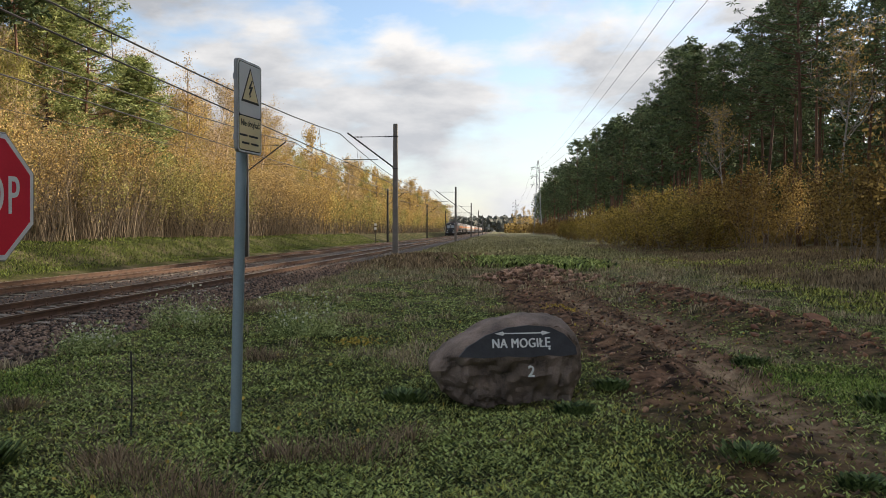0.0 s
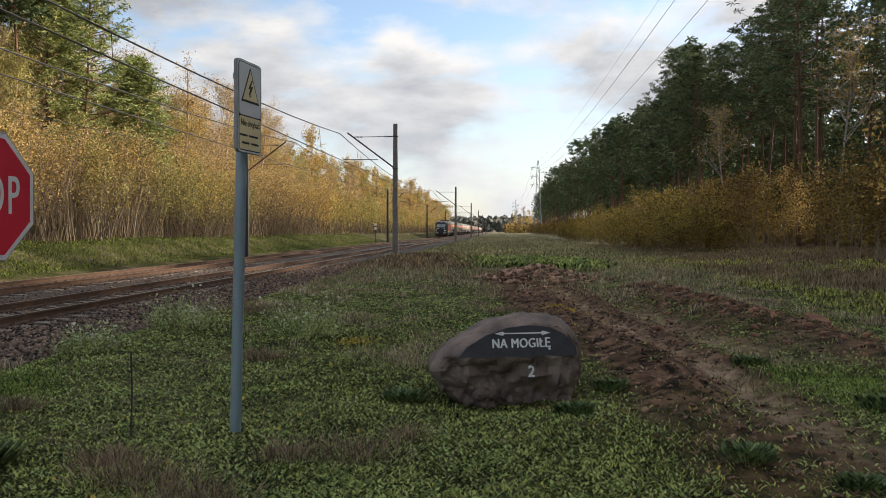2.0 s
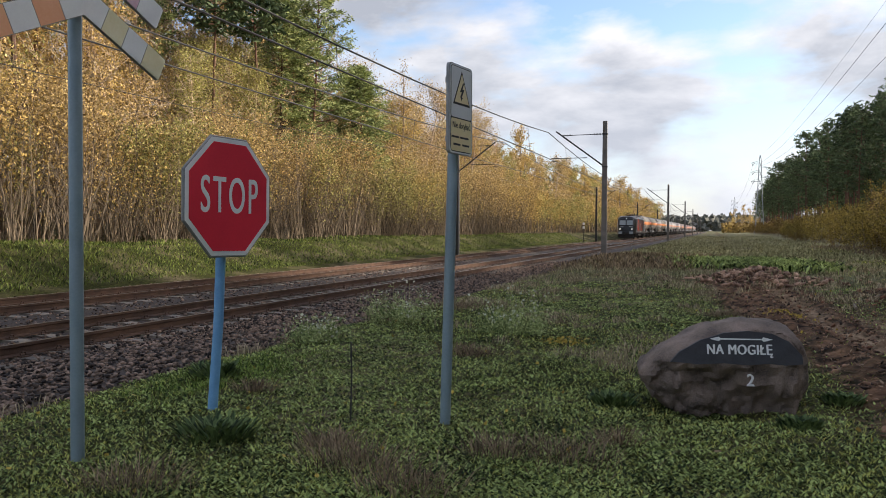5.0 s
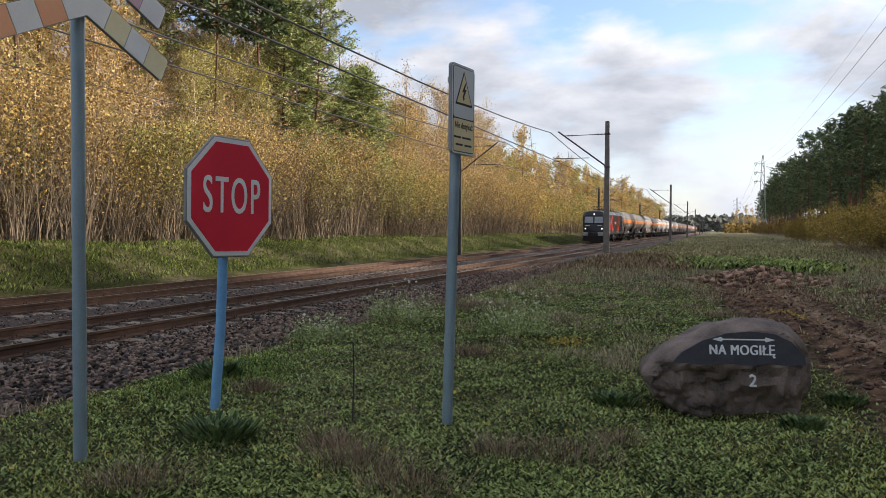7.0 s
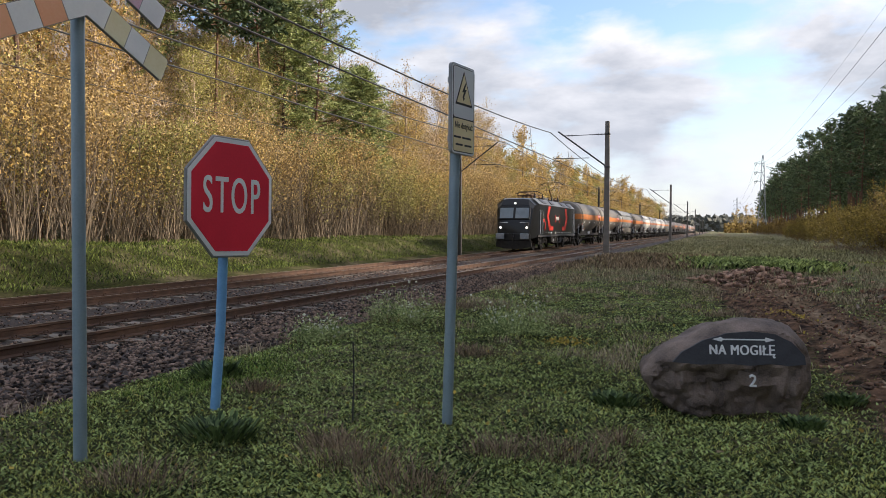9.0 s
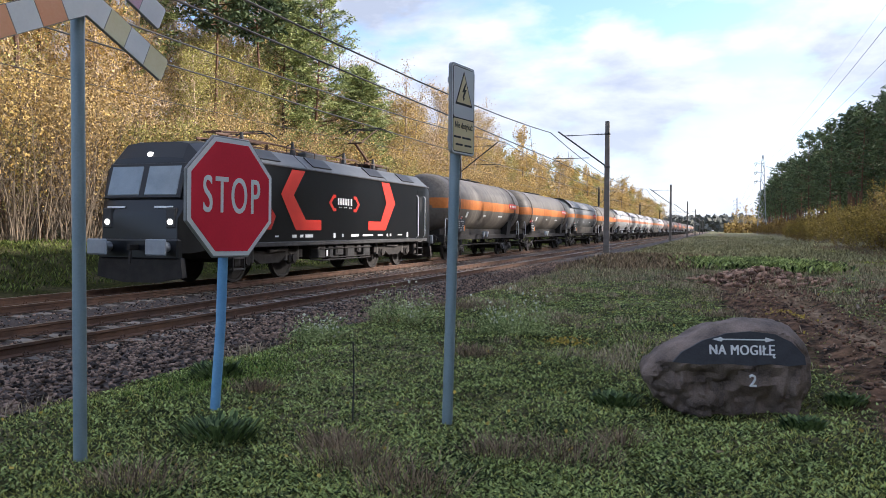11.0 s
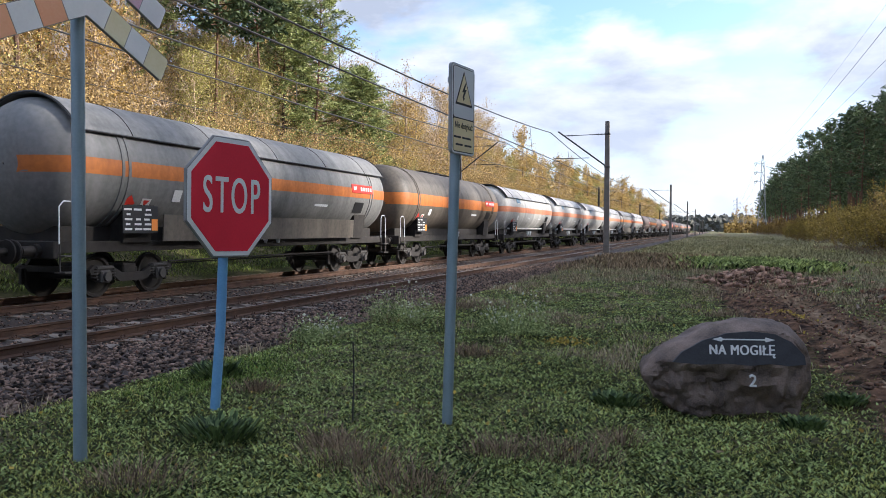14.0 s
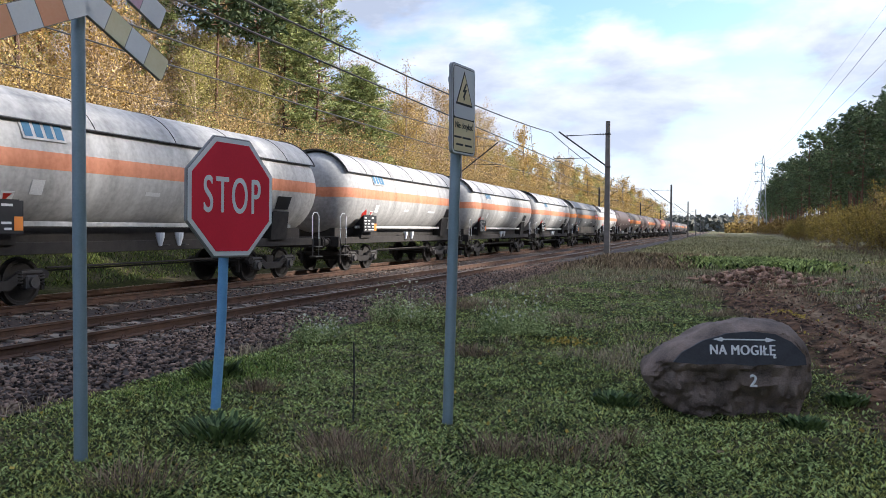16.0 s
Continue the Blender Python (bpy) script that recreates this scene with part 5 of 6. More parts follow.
        build_bogie(base, s * (L / 2 - 2.55))
        part("coupling_hook", Build().box(0, s * (L / 2 + 0.2), 1.05, 0.08, 0.35, 0.12, c=0.02).tube([(0, s * (L / 2 + 0.3), 1.0), (0, s * (L / 2 + 0.36), 0.7), (0, s * (L / 2 + 0.2), 0.62)], 0.03, 6), M_GEAR, base)
        # handrails and steps at the corners
        for x in (-1.3, 1.3):
            y = s * (L / 2 - 0.35)
            part("handrail", Build().tube([(x, y - 0.22, 1.2), (x, y - 0.22, 1.95), (x, y - 0.1, 2.06), (x, y + 0.1, 2.06), (x, y + 0.22, 1.95), (x, y + 0.22, 1.2)], 0.016, 6), M_PLATE, base, "pale grey handrail")
            part("footstep", Build().box(x, y, 0.62, 0.28, 0.42, 0.03).box(x, y, 0.95, 0.28, 0.42, 0.03).tube([(x, y - 0.2, 0.62), (x, y - 0.2, 1.2)], 0.018, 5).tube([(x, y + 0.2, 0.62), (x, y + 0.2, 1.2)], 0.018, 5), M_GEARLIGHT, base)
    if skirt:
        for s in (-1, 1):
            part("skirt", Build().prism([(s * 1.36, 1.85), (s * 1.39, 1.85), (s * 1.36, 1.22), (s * 1.33, 1.22)], -L / 2 + 3.2, L / 2 - 3.2), M_TANKS["olive"], base, "sooty side skirt")
    part("brake_pipe", Build().tube([(0.95, -L / 2 + 3.9, 0.72), (0.95, L / 2 - 3.9, 0.72)], 0.025, 6).tube([(0.85, -L / 2 + 3.9, 0.66), (0.85, L / 2 - 3.9, 0.66)], 0.02, 6), M_GEAR, base)
    for d in (-0.35, 0.35):
        valve = part("outlet_valve", Build().tube([(1.16, d, 1.42), (1.16, d, 1.30), (1.16, d, 1.10)], [0.11, 0.10, 0.04], 10), M_PLATE, base, "pale capped outlet valve")
        part("valve_wheel", Build().tube([(1.16 + 0.09 * math.cos(t), d + 0.2 + 0.09 * math.sin(t), 1.12) for t in np.linspace(0, 2 * math.pi, 11)], 0.014, 5), M_GEARLIGHT, valve)
    # black data panel with unreadable markings and a placard
    for s, y in ((1, -L / 2 + 2.35), (-1, L / 2 - 2.35)):
        pl = part("data_panel", Build().box(s * 1.42, y, 1.72, 0.02, 1.15, 0.62, c=0.004), M_BLACK, base, "black panel with white markings")
        q = np.random.default_rng(int(length * 100) + 3)
        for i in range(5):
            for j in range(3):
                if q.random() < 0.8:
                    part("marking", Build().box(s * 1.4315, y - 0.42 + j * 0.32 + q.uniform(-0.03, 0.03), 1.50 + i * 0.11, 0.003, q.uniform(0.12, 0.26), 0.045), M_PAINT, pl)
        part("placard", Build().box(s * 1.432, y + 0.46, 1.60, 0.006, 0.2, 0.26), M_PLACARD, pl, "orange hazard placard")
    for s in (-1, 1):
        a = -0.36
        x, z = s * (R + 0.008) * math.cos(a), zc + (R + 0.008) * math.sin(a)
        for y, w, h, mt in ((-tl * 0.06, 0.5, 0.09, M_PAINT), (-tl * 0.28, 0.3, 0.3, M_PAINT), (tl * 0.33, 0.75, 0.4, M_BLACK), (tl * 0.16, 0.9, 0.08, M_PLATE)):
            part("stencil", Build().box(0, 0, 0, 0.006, w, h), mt, tank, "unreadable stencilled marking", at=pose(x, y, z, 0, math.degrees(-a) * s, 0))
    if kind in ("white", "silver"):
        for s in (-1, 1):
            part("lower_edge", Build().box(s * 1.12, 0, 1.60, 0.07, tl - 3.4, 0.10, c=0.01), M_TANKS["white"], base, "pale edge plate under the tank")
        logo, y, a, tint, letters = M_LOGOBLUE, -tl * 0.27, 0.40, None, ((0.0, 0.22), (0.27, 0.2), (0.52, 0.2), (0.76, 0.22))
    else:
        logo, y, a, tint, letters = M_PAINT, tl * 0.34, 0.10, M_LOCORED, ((0.45, 0.16), (0.66, 0.16), (0.87, 0.14), (1.06, 0.14), (1.25, 0.16))
    for s in (-1, 1):
        at = pose(s * (R + 0.016) * math.cos(a), s * y, zc + (R + 0.016) * math.sin(a), 0, math.degrees(-a) * s, 0)
        if tint:
            board = part("logo_board", Build().box(0, 0, 0, 0.012, 1.75, 0.30, c=0.003), tint, tank, "red board with plain white marks", at=at)
            part("logo_mark", Build().prism([(s * -0.72, -0.07), (s * -0.50, -0.02), (s * -0.46, 0.08), (s * -0.74, 0.06)], s * 0.007, s * 0.010, "x"), M_PAINT, board)
        else:
            board = part("logo_board", Build().box(0, 0, 0, 0.006, 1.05, 0.44), paint, tank, "pale plate with plain blue marks", at=at)
        for u, w in letters:
            u += w / 2 - (0.62 if tint else 0.49)
            h = 0.13 if tint else 0.34
            part("logo_mark", Build().box(s * 0.008, s * u, 0, 0.004, w * 0.86, h, c=0.001), logo, board)
        b2 = -0.52
        x, z = s * (R + 0.01) * math.cos(b2), zc + (R + 0.01) * math.sin(b2)
        d = -s * (tl * 0.5 - 2.1)
        part("hazard_diamond", Build().prism([(-0.2, 0), (0, -0.2), (0.2, 0), (0, 0.2)], -0.004, 0.004, "x"), M_LOCORED, tank, "red hazard diamond", at=pose(x, d, z, 0, math.degrees(-b2) * s, 0))
        plate = part("hazard_plate", Build().box(0, 0, 0, 0.008, 0.30, 0.26), M_PAINT, tank, "small white plate", at=pose(x, d + s * 0.55, z, 0, math.degrees(-b2) * s, 0))
        part("plate_mark", Build().prism([(-0.1, 0.09), (0.1, 0.09), (-0.04, -0.08)], s * 0.005, s * 0.008, "x"), M_LOCORED, plate)
    return base


def place(ob, mid):
    moving.append((ob, mid))


def build_loco():
    base = thing("electric_locomotive", "black electric locomotive with red chevrons and lit headlights", "locomotive")
    half = 9.49 - 0.6
    # body: section rings from front to rear; each ring is a bevelled hull section
    def section(y, w, zt, zr, zb=1.02, wr=0.98):
        return [(-w, y, zb), (-w - 0.01, y, zt), (-wr, y, zr), (-wr * 0.6, y, zr + 0.05), (wr * 0.6, y, zr + 0.05), (wr, y, zr), (w + 0.01, y, zt), (w, y, zb)]

    def hull(y):
        return section(y, 1.5, 3.36, 3.80, 1.02, 1.02)

    front = [section(-half - 0.10, 1.14, 1.75, 1.9, 0.9, 1.0), section(-half + 0.02, 1.22, 2.0, 2.2, 0.9, 1.08), section(-half + 0.28, 1.30, 3.0, 3.28, 0.9, 1.02), section(-half + 0.62, 1.38, 3.28, 3.70, 0.95, 0.94)]
    back = [[(x, -y, z) for x, y, z in ring] for ring in front[::-1]]
    rings = front + [hull(y) for y in (-half + 1.4, -half + 2.8, 0, half - 2.8, half - 1.4)] + back
    b = Build().loft(rings)
    n = len(b.v)
    b.f += [tuple(range(8)), tuple(range(n - 1, n - 9, -1))]
    part("body", b, M_LOCO, base, "glossy black body shell", smooth=25)
    for i, (y0, y1) in enumerate(((-half + 1.2, -3.2), (-3.15, 3.15), (3.2, half - 1.2))):
        for s in (-1, 1):
            part("roof_panel", Build().prism([(s * 1.52, 3.39), (s * 1.04, 3.805), (s * 1.05, 3.84), (s * 1.55, 3.40)], y0, y1), M_LOCOROOF, base, "grey sloping roof panel")
    for s in (-1, 1):
        for y in (-5.3, -2.0, 2.4, 5.6):
            part("roof_grille", Build().prism([(s * 1.45, 3.49), (s * 1.10, 3.79), (s * 1.115, 3.83), (s * 1.47, 3.52)], y - 0.65, y + 0.65), M_BLACK, base, "dark ventilation grille")
        part("gutter", Build().tube([(s * 1.53, -half + 1.0, 3.37), (s * 1.53, half - 1.0, 3.37)], 0.03, 5), M_DARKSTEEL, base)
        part("side_sill", Build().box(s * 1.47, 0, 1.07, 0.1, 2 * half - 2.2, 0.14, c=0.02), M_DARKSTEEL, base)
    X = 1.514
    shapes = {
        "big": [(5.43, 3.32), (6.24, 3.32), (5.52, 2.55), (6.26, 1.81), (7.3, 1.81), (7.3, 1.48), (5.66, 1.48), (4.78, 2.55)],
        "hook": [(3.48, 2.36), (4.0, 2.36), (4.49, 1.89), (4.23, 1.5), (3.92, 1.5), (4.17, 1.88), (3.97, 2.14), (3.48, 2.14)],
        "rear": [(12.19, 3.32), (12.96, 3.32), (13.56, 2.55), (12.58, 1.48), (10.99, 1.48), (10.99, 1.81), (12.14, 1.81), (12.68, 2.53)],
        "left_mark": [(7.84, 2.4), (8.16, 2.68), (8.37, 2.68), (8.37, 2.57), (8.22, 2.57), (8.03, 2.4), (8.22, 2.23), (8.37, 2.23), (8.37, 2.12), (8.16, 2.12)],
        "right_mark": [(10.24, 2.4), (9.94, 2.68), (9.73, 2.68), (9.73, 2.57), (9.88, 2.57), (10.07, 2.4), (9.88, 2.23), (9.73, 2.23), (9.73, 2.12), (9.94, 2.12)],
    }
    for poly in shapes.values():
        part("decal", Build().prism([(y - 9.49, z) for y, z in poly], X, X + 0.004, "x"), M_LOCORED, base, "red chevron decal")
        part("decal", Build().prism([(9.49 - y, z) for y, z in poly], -X, -X - 0.004, "x"), M_LOCORED, base, "red chevron decal")
    for s in (-1, 1):
        for i in range(9):
            u = s * (-0.95 + 0.128 * i)
            part("logo_mark", Build().box(s * X, u, 2.46, 0.005, 0.082 if i != 7 else 0.04, 0.23, c=0.001), M_PAINT, base, "white plain mark")
            if i % 3 != 2:
                part("logo_mark", Build().box(s * X, u + s * 0.1, 2.26, 0.005, 0.07, 0.035), M_PAINT, base)
        q = np.random.default_rng(3)
        for y, w, h in ((-4.9, 0.2, 0.05), (-3.9, 0.26, 0.09), (-3.5, 0.2, 0.09), (-3.0, 0.5, 0.1), (-1.2, 0.16, 0.16), (-0.6, 0.1, 0.1), (0.35, 0.62, 0.09), (1.5, 0.9, 0.07), (2.55, 0.4, 0.07),
                        (2.8, 0.12, 0.07), (3.3, 0.14, 0.1), (3.6, 0.14, 0.1), (4.6, 0.5, 0.04), (5.4, 0.16, 0.2)):
            part("marking", Build().box(s * X, y + q.uniform(-0.05, 0.05), 1.30, 0.005, w, h), M_PAINT, base)
        for y0 in (-half + 2.0, half - 2.0):
            d = part("cab_door", Build().box(s * (X - 0.004), y0, 2.15, 0.012, 0.66, 2.1, c=0.003), M_LOCO, base)
            part("door_window", Build().box(s * (X + 0.006), y0, 2.62, 0.008, 0.42, 0.6), M_BLACK, d)
            for dy in (-0.41, 0.41):
                part("grab_rail", Build().tube([(s * (X + 0.0), y0 + dy, 1.18), (s * (X + 0.07), y0 + dy, 1.25), (s * (X + 0.07), y0 + dy, 2.9), (s * X, y0 + dy, 2.97)], 0.019, 6), M_PLATE, base, "pale grab rail")
            for z in (0.42, 0.72, 1.0):
                part("footstep", Build().box(s * 1.42, y0, z, 0.22, 0.5, 0.035, c=0.005), M_GEARLIGHT, base)
            for dy in (-0.27, 0.27):
                part("step_side", Build().box(s * 1.5, y0 + dy, 0.72, 0.03, 0.03, 0.7), M_GEAR, base)
    # both ends: windscreen, lamps, buffers, plough
    for s in (-1, 1):
        m = Matrix() if s < 0 else FLIP
        def at(name, build, mat, label="", smooth=None):
            return part(name, build.move(m), mat, base, label, smooth)
        slope = 17.0
        for x in (-0.57, 0.57):
            at("windscreen", Build().box(x, -half + 0.095, 2.72, 0.98, 0.05, 0.78, pose(0, 0, 0, -slope, 0, 0), c=0.02), M_GLASS, "pale reflecting windscreen")
        at("windscreen_frame", Build().box(0, -half + 0.12, 2.72, 2.34, 0.06, 0.96, pose(0, 0, 0, -slope, 0, 0), c=0.03), M_BLACK, "black windscreen surround")
        at("top_lamp", Build().tube([(0, -half + 0.30, 3.40), (0, -half + 0.46, 3.41)], 0.07, 12), M_LAMP if s < 0 else M_GLASS, "lit round headlight" if s < 0 else "unlit round headlight")
        for x in (-0.96, 0.96):
            at("headlight_housing", Build().box(x, -half - 0.075, 1.78, 0.3, 0.12, 0.52, c=0.03), M_DARKSTEEL)
            at("headlight", Build().tube([(x, -half - 0.15, 1.68), (x, -half - 0.12, 1.68)], 0.075, 14), M_LAMP if s < 0 else M_GLASS, "lit round headlight" if s < 0 else "unlit round headlight")
            at("front_lettering", Build().box(x * 0.75, -half - 0.085, 2.05, 0.55, 0.02, 0.05, pose(0, 0, 0, -20, 0, 0)), M_PAINT, "unreadable white lettering")
            at("buffer", Build().box(x * 0.92, -9.47, 1.06, 0.62, 0.06, 0.40, c=0.03).tube([(x * 0.92, -9.42, 1.06), (x * 0.92, -half, 1.06)], 0.13, 14), M_STEEL, "grey rectangular buffer", 30)
        at("bumper_beam", Build().box(0, -half - 0.06, 1.0, 2.4, 0.22, 0.5, c=0.04), M_LOCO)
        at("coupling_hook", Build().box(0, -half - 0.3, 1.05, 0.09, 0.4, 0.14, c=0.02).tube([(0, -half - 0.4, 1.0), (0, -half - 0.46, 0.65)], 0.035, 6), M_GEAR)
        at("plough", Build().prism([(-1.25, 0.78), (1.25, 0.78), (1.3, 0.3), (0.5, 0.16), (-0.5, 0.16), (-1.3, 0.3)], -half - 0.12, -half + 0.05), M_GEAR, "dark snow plough")
        # bogie
        y = -4.75
        bg = at("bogie", Build().box(0, y, 0.78, 2.2, 3.9, 0.22, c=0.03), M_GEAR, "dusty loco bogie")
        for x in (-1, 1):
            part("side_frame", Build().prism([(y - 1.95, 0.62), (y - 1.0, 0.72), (y - 0.5, 0.5), (y + 0.5, 0.5), (y + 1.0, 0.72), (y + 1.95, 0.62), (y + 1.95, 0.88), (y - 1.95, 0.88)], x * 1.02, x * 1.16, "x").move(m), M_GEAR, bg)
            for d in (-1.3, 1.3):
                part("axle_box", Build().box(x * 1.12, y + d, 0.62, 0.18, 0.42, 0.36, c=0.05).tube([(x * 1.2, y + d, 0.62), (x * 1.26, y + d, 0.62)], 0.13, 12).move(m), M_GEAR, bg)
                for e in (-0.36, 0.36):
                    part("spring", Build().tube([(x * 1.1, y + d + e, 0.55), (x * 1.1, y + d + e, 0.98)], 0.095, 10).move(m), M_GEARLIGHT, bg)
            part("damper", Build().tube([(x * 1.22, y - 0.2, 0.86), (x * 1.22, y + 0.9, 0.90)], 0.06, 8).move(m), M_GEARLIGHT, bg)
            part("sand_box", Build().box(x * 1.2, y - 1.95, 0.72, 0.3, 0.34, 0.5, c=0.04).move(m), M_GEAR, bg)
        for d in (-1.3, 1.3):
            p = m @ Vector((0, y + d, 0.625))
            w = part("wheelset", BIGWHEEL, None, bg, at=pose(*p))
            spinning.append((w, tuple(p), 0.625))
    for x in (-1, 1):
        part("underfloor_box", Build().box(x * 0.85, 0, 0.78, 0.5, 4.3, 0.5, c=0.05), M_GEAR, base, "black underfloor equipment box")
        for y, w, h, mt in ((-1.85, 0.5, 0.42, M_GEARLIGHT), (-1.2, 0.34, 0.5, M_GEAR), (-0.55, 0.6, 0.36, M_DARKSTEEL), (0.3, 0.7, 0.5, M_GEAR), (1.05, 0.3, 0.3, M_GEARLIGHT), (1.7, 0.55, 0.46, M_DARKSTEEL)):
            bx = part("underfloor_box", Build().box(x * 1.22, y, 0.98 - h / 2, 0.3, w, h, c=0.03), mt, base)
            part("hatch", Build().box(x * 1.375, y, 0.98 - h / 2, 0.02, w * 0.7, h * 0.6, c=0.004), M_DARKSTEEL, bx)
        part("label_plate", Build().box(x * 1.385, -1.52, 0.72, 0.01, 0.12, 0.2), M_PLATE, base, "small white plate")
        for z, y0, y1 in ((0.52, -2.2, 2.2), (0.60, -1.6, 2.0), (0.9, -2.3, 2.3)):
            part("pipe", Build().tube([(x * 1.12, y0, z), (x * 1.4, y0 + 0.3, z - 0.03), (x * 1.4, y1 - 0.3, z - 0.03), (x * 1.12, y1, z)], 0.025, 6), M_GEAR, base)
    # roof gear and pantographs
    part("roof_conductor", Build().tube([(0.35, -6.3, 4.200), (0.35, -3.0, 4.200), (0.25, 0, 4.160), (0.3, 3.0, 4.200)], 0.03, 6), M_RUST, base)
    part("roof_conductor", Build().tube([(-0.3, -4.580, 4.130), (-0.3, 4.580, 4.130)], 0.03, 6), M_RUST, base)
    for y in (-6.2, -4.980, -3.6, -1.8, 0.2, 1.6, 2.9, 4.680, 5.9):
        for x in (-0.32, 0.34):
            ins = Build().tube([(x, y, 3.820), (x, y, 4.130)], 0.035, 8)
            for k in range(4):
                ins.tube([(x, y, 3.880 + 0.06 * k), (x, y, 3.905 + 0.06 * k)], 0.075, 10)
            part("insulator", ins, M_RUST, base, "brown ribbed insulator")
    for y in (-5.6, -2.7, 1.0, 3.6):
        part("roof_bushing", Build().tube([(0.75, y, 3.8), (0.75, y, 3.98), (0.75, y, 4.3)], [0.12, 0.09, 0.04], 10).tube([(0.75, y, 4.28), (0.3, y + 0.3, 4.2)], 0.02, 5), M_DARKSTEEL, base)
        part("roof_handrail", Build().tube([(1.05, y - 0.9, 3.85), (1.05, y - 0.9, 4.02), (1.05, y + 0.9, 4.02), (1.05, y + 0.9, 3.85)], 0.015, 5), M_RUST, base)
    part("roof_box", Build().box(0.1, -1.0, 3.960, 1.2, 1.5, 0.24, c=0.04), M_DARKSTEEL, base)
    part("roof_box", Build().box(-0.1, 5.0, 3.940, 1.3, 1.0, 0.2, c=0.04), M_DARKSTEEL, base)
    for y0, up in ((-4.980, 0), (4.280, 1)):
        pan = part("pantograph", Build().box(0, y0, 4.100, 1.1, 1.5, 0.05, c=0.01).box(-0.5, y0, 4.140, 0.06, 1.9, 0.06).box(0.5, y0, 4.140, 0.06, 1.9, 0.06), M_RUST, base, "raised pantograph" if up else "folded pantograph")
        k = (y0 + 0.7, 4.200), ((y0 - 0.75, 4.95) if up else (y0 - 0.95, 4.300)), ((y0 + 0.45, 5.600) if up else (y0 + 0.75, 4.420))
        part("lower_arm", Build().tube([(0, *k[0]), (0, *k[1])], 0.05, 8), M_RUST, pan)
        part("upper_arm", Build().tube([(-0.25, k[1][0], k[1][1]), (-0.4, k[2][0], k[2][1])], 0.025, 6).tube([(0.25, k[1][0], k[1][1]), (0.4, k[2][0], k[2][1])], 0.025, 6).tube([(-0.3, *k[1]), (0.3, *k[1])], 0.03, 6), M_RUST, pan)
        for d in (-0.2, 0.2):
            part("contact_strip", Build().tube([(-0.97, k[2][0] + d, k[2][1] - 0.14), (-0.7, k[2][0] + d, k[2][1] + 0.03), (0.7, k[2][0] + d, k[2][1] + 0.03), (0.97, k[2][0] + d, k[2][1] - 0.14)], 0.022, 6), M_DARKSTEEL, pan)
    return base


loco = build_loco()
place(loco, 9.49)
WAGONS = {
    "A": tank_wagon("grey", M_STRIPE, False, False, 16.44, "sooty grey tank wagon with an orange stripe"),
    "H": tank_wagon("grey", M_STRIPE, False, False, 17.77, "long sooty grey tank wagon with an orange stripe"),
    "B": tank_wagon("pale", M_STRIPE, True, True, 17.94, "dusty pale grey tank wagon with sun shield and orange stripe"),
    "C": tank_wagon("olive", M_STRIPE, False, False, 16.87, "dark olive tank wagon with an orange stripe"),
    "D": tank_wagon("white", M_SALMON, True, False, 16.15, "dirty white tank wagon with sun shield and salmon stripe", False),
    "E": tank_wagon("silver", M_SALMON, True, False, 15.05, "silver grey tank wagon with sun shield and salmon stripe", False),
    "F": tank_wagon("brown", None, False, False, 16.87, "sooty dark brown tank wagon"),
    "G": tank_wagon("red", M_SALMON, True, False, 16.87, "dull red tank wagon with a sun shield", False),
}
WLEN = {"A": 16.52, "H": 17.85, "B": 18.02, "C": 16.95, "D": 16.23, "E": 15.13, "F": 16.95, "G": 16.95}
behind, first = 19.6, set()
for k in "AHBCDEDEBDFCFAFGFCFAEBCFAF":
    ob = WAGONS[k]
    if k in first:
        ob = copy_thing(ob, Matrix())
        if behind < 150:
            for c in ob.children_recursive:
                if c.name.startswith("wheelset"):
                    spinning.append((c, tuple(c.location), 0.46))
    first.add(k)
    place(ob, behind + WLEN[k] / 2)
    behind += WLEN[k]


# ---- plants and litter of the meadow ----
def meadow(n, lo, hi, power, r, keep):
    """Spots in the wedge of ground before the camera, thinning with distance."""
    out_ = []
    while sum(len(o) for o in out_) < n:
        d = lo + (hi - lo) * r.random(n) ** power
        a = radians(50) - radians(82) * r.random(n)
        x, y = -d * np.sin(a), d * np.cos(a)
        ok = (x > -5.15 + 0.22 * wave(1.3 * x, 1.3 * y)) & (r.random(n) < keep(x, y))
        out_.append(np.stack([x[ok], y[ok]], 1))
    return np.concatenate(out_)[:n]


def tuft_field(name, n, lo, hi, power, keep, h, w, mat, label, seed, lean=0.6, clump=0, spread=0.1):
    r = np.random.default_rng(seed)
    if clump:
        c = meadow(n // clump, lo, hi, power, r, keep)
        xy = np.repeat(c, clump, 0) + r.normal(0, spread, (len(c) * clump, 2))
    else:
        xy = meadow(n, lo, hi, power, r, keep)
    m = len(xy)
    z = ground_z(xy[:, 0], xy[:, 1])
    root = np.stack([xy[:, 0], xy[:, 1], z - 0.01], 1)
    az = r.uniform(0, 6.28, m)
    hh = h * r.uniform(0.45, 1.2, m)
    far = np.clip(np.hypot(xy[:, 0], xy[:, 1]) / 9, 0.75, 4)
    tip = root + np.stack([np.cos(az) * hh * lean, np.sin(az) * hh * lean, hh], 1)
    side = np.stack([-np.sin(az), np.cos(az), np.zeros(m)], 1) * (w * r.uniform(0.6, 1.3, m) * far ** 0.7)[:, None]
    me = blades_mesh(name, root, tip, side, mat)
    tagged(new(name, me), label, "grass", kind="stuff")


def soft_patch(x, y):
    return 0.5 + 0.5 * wave(0.9 * x + 3, 0.9 * y)


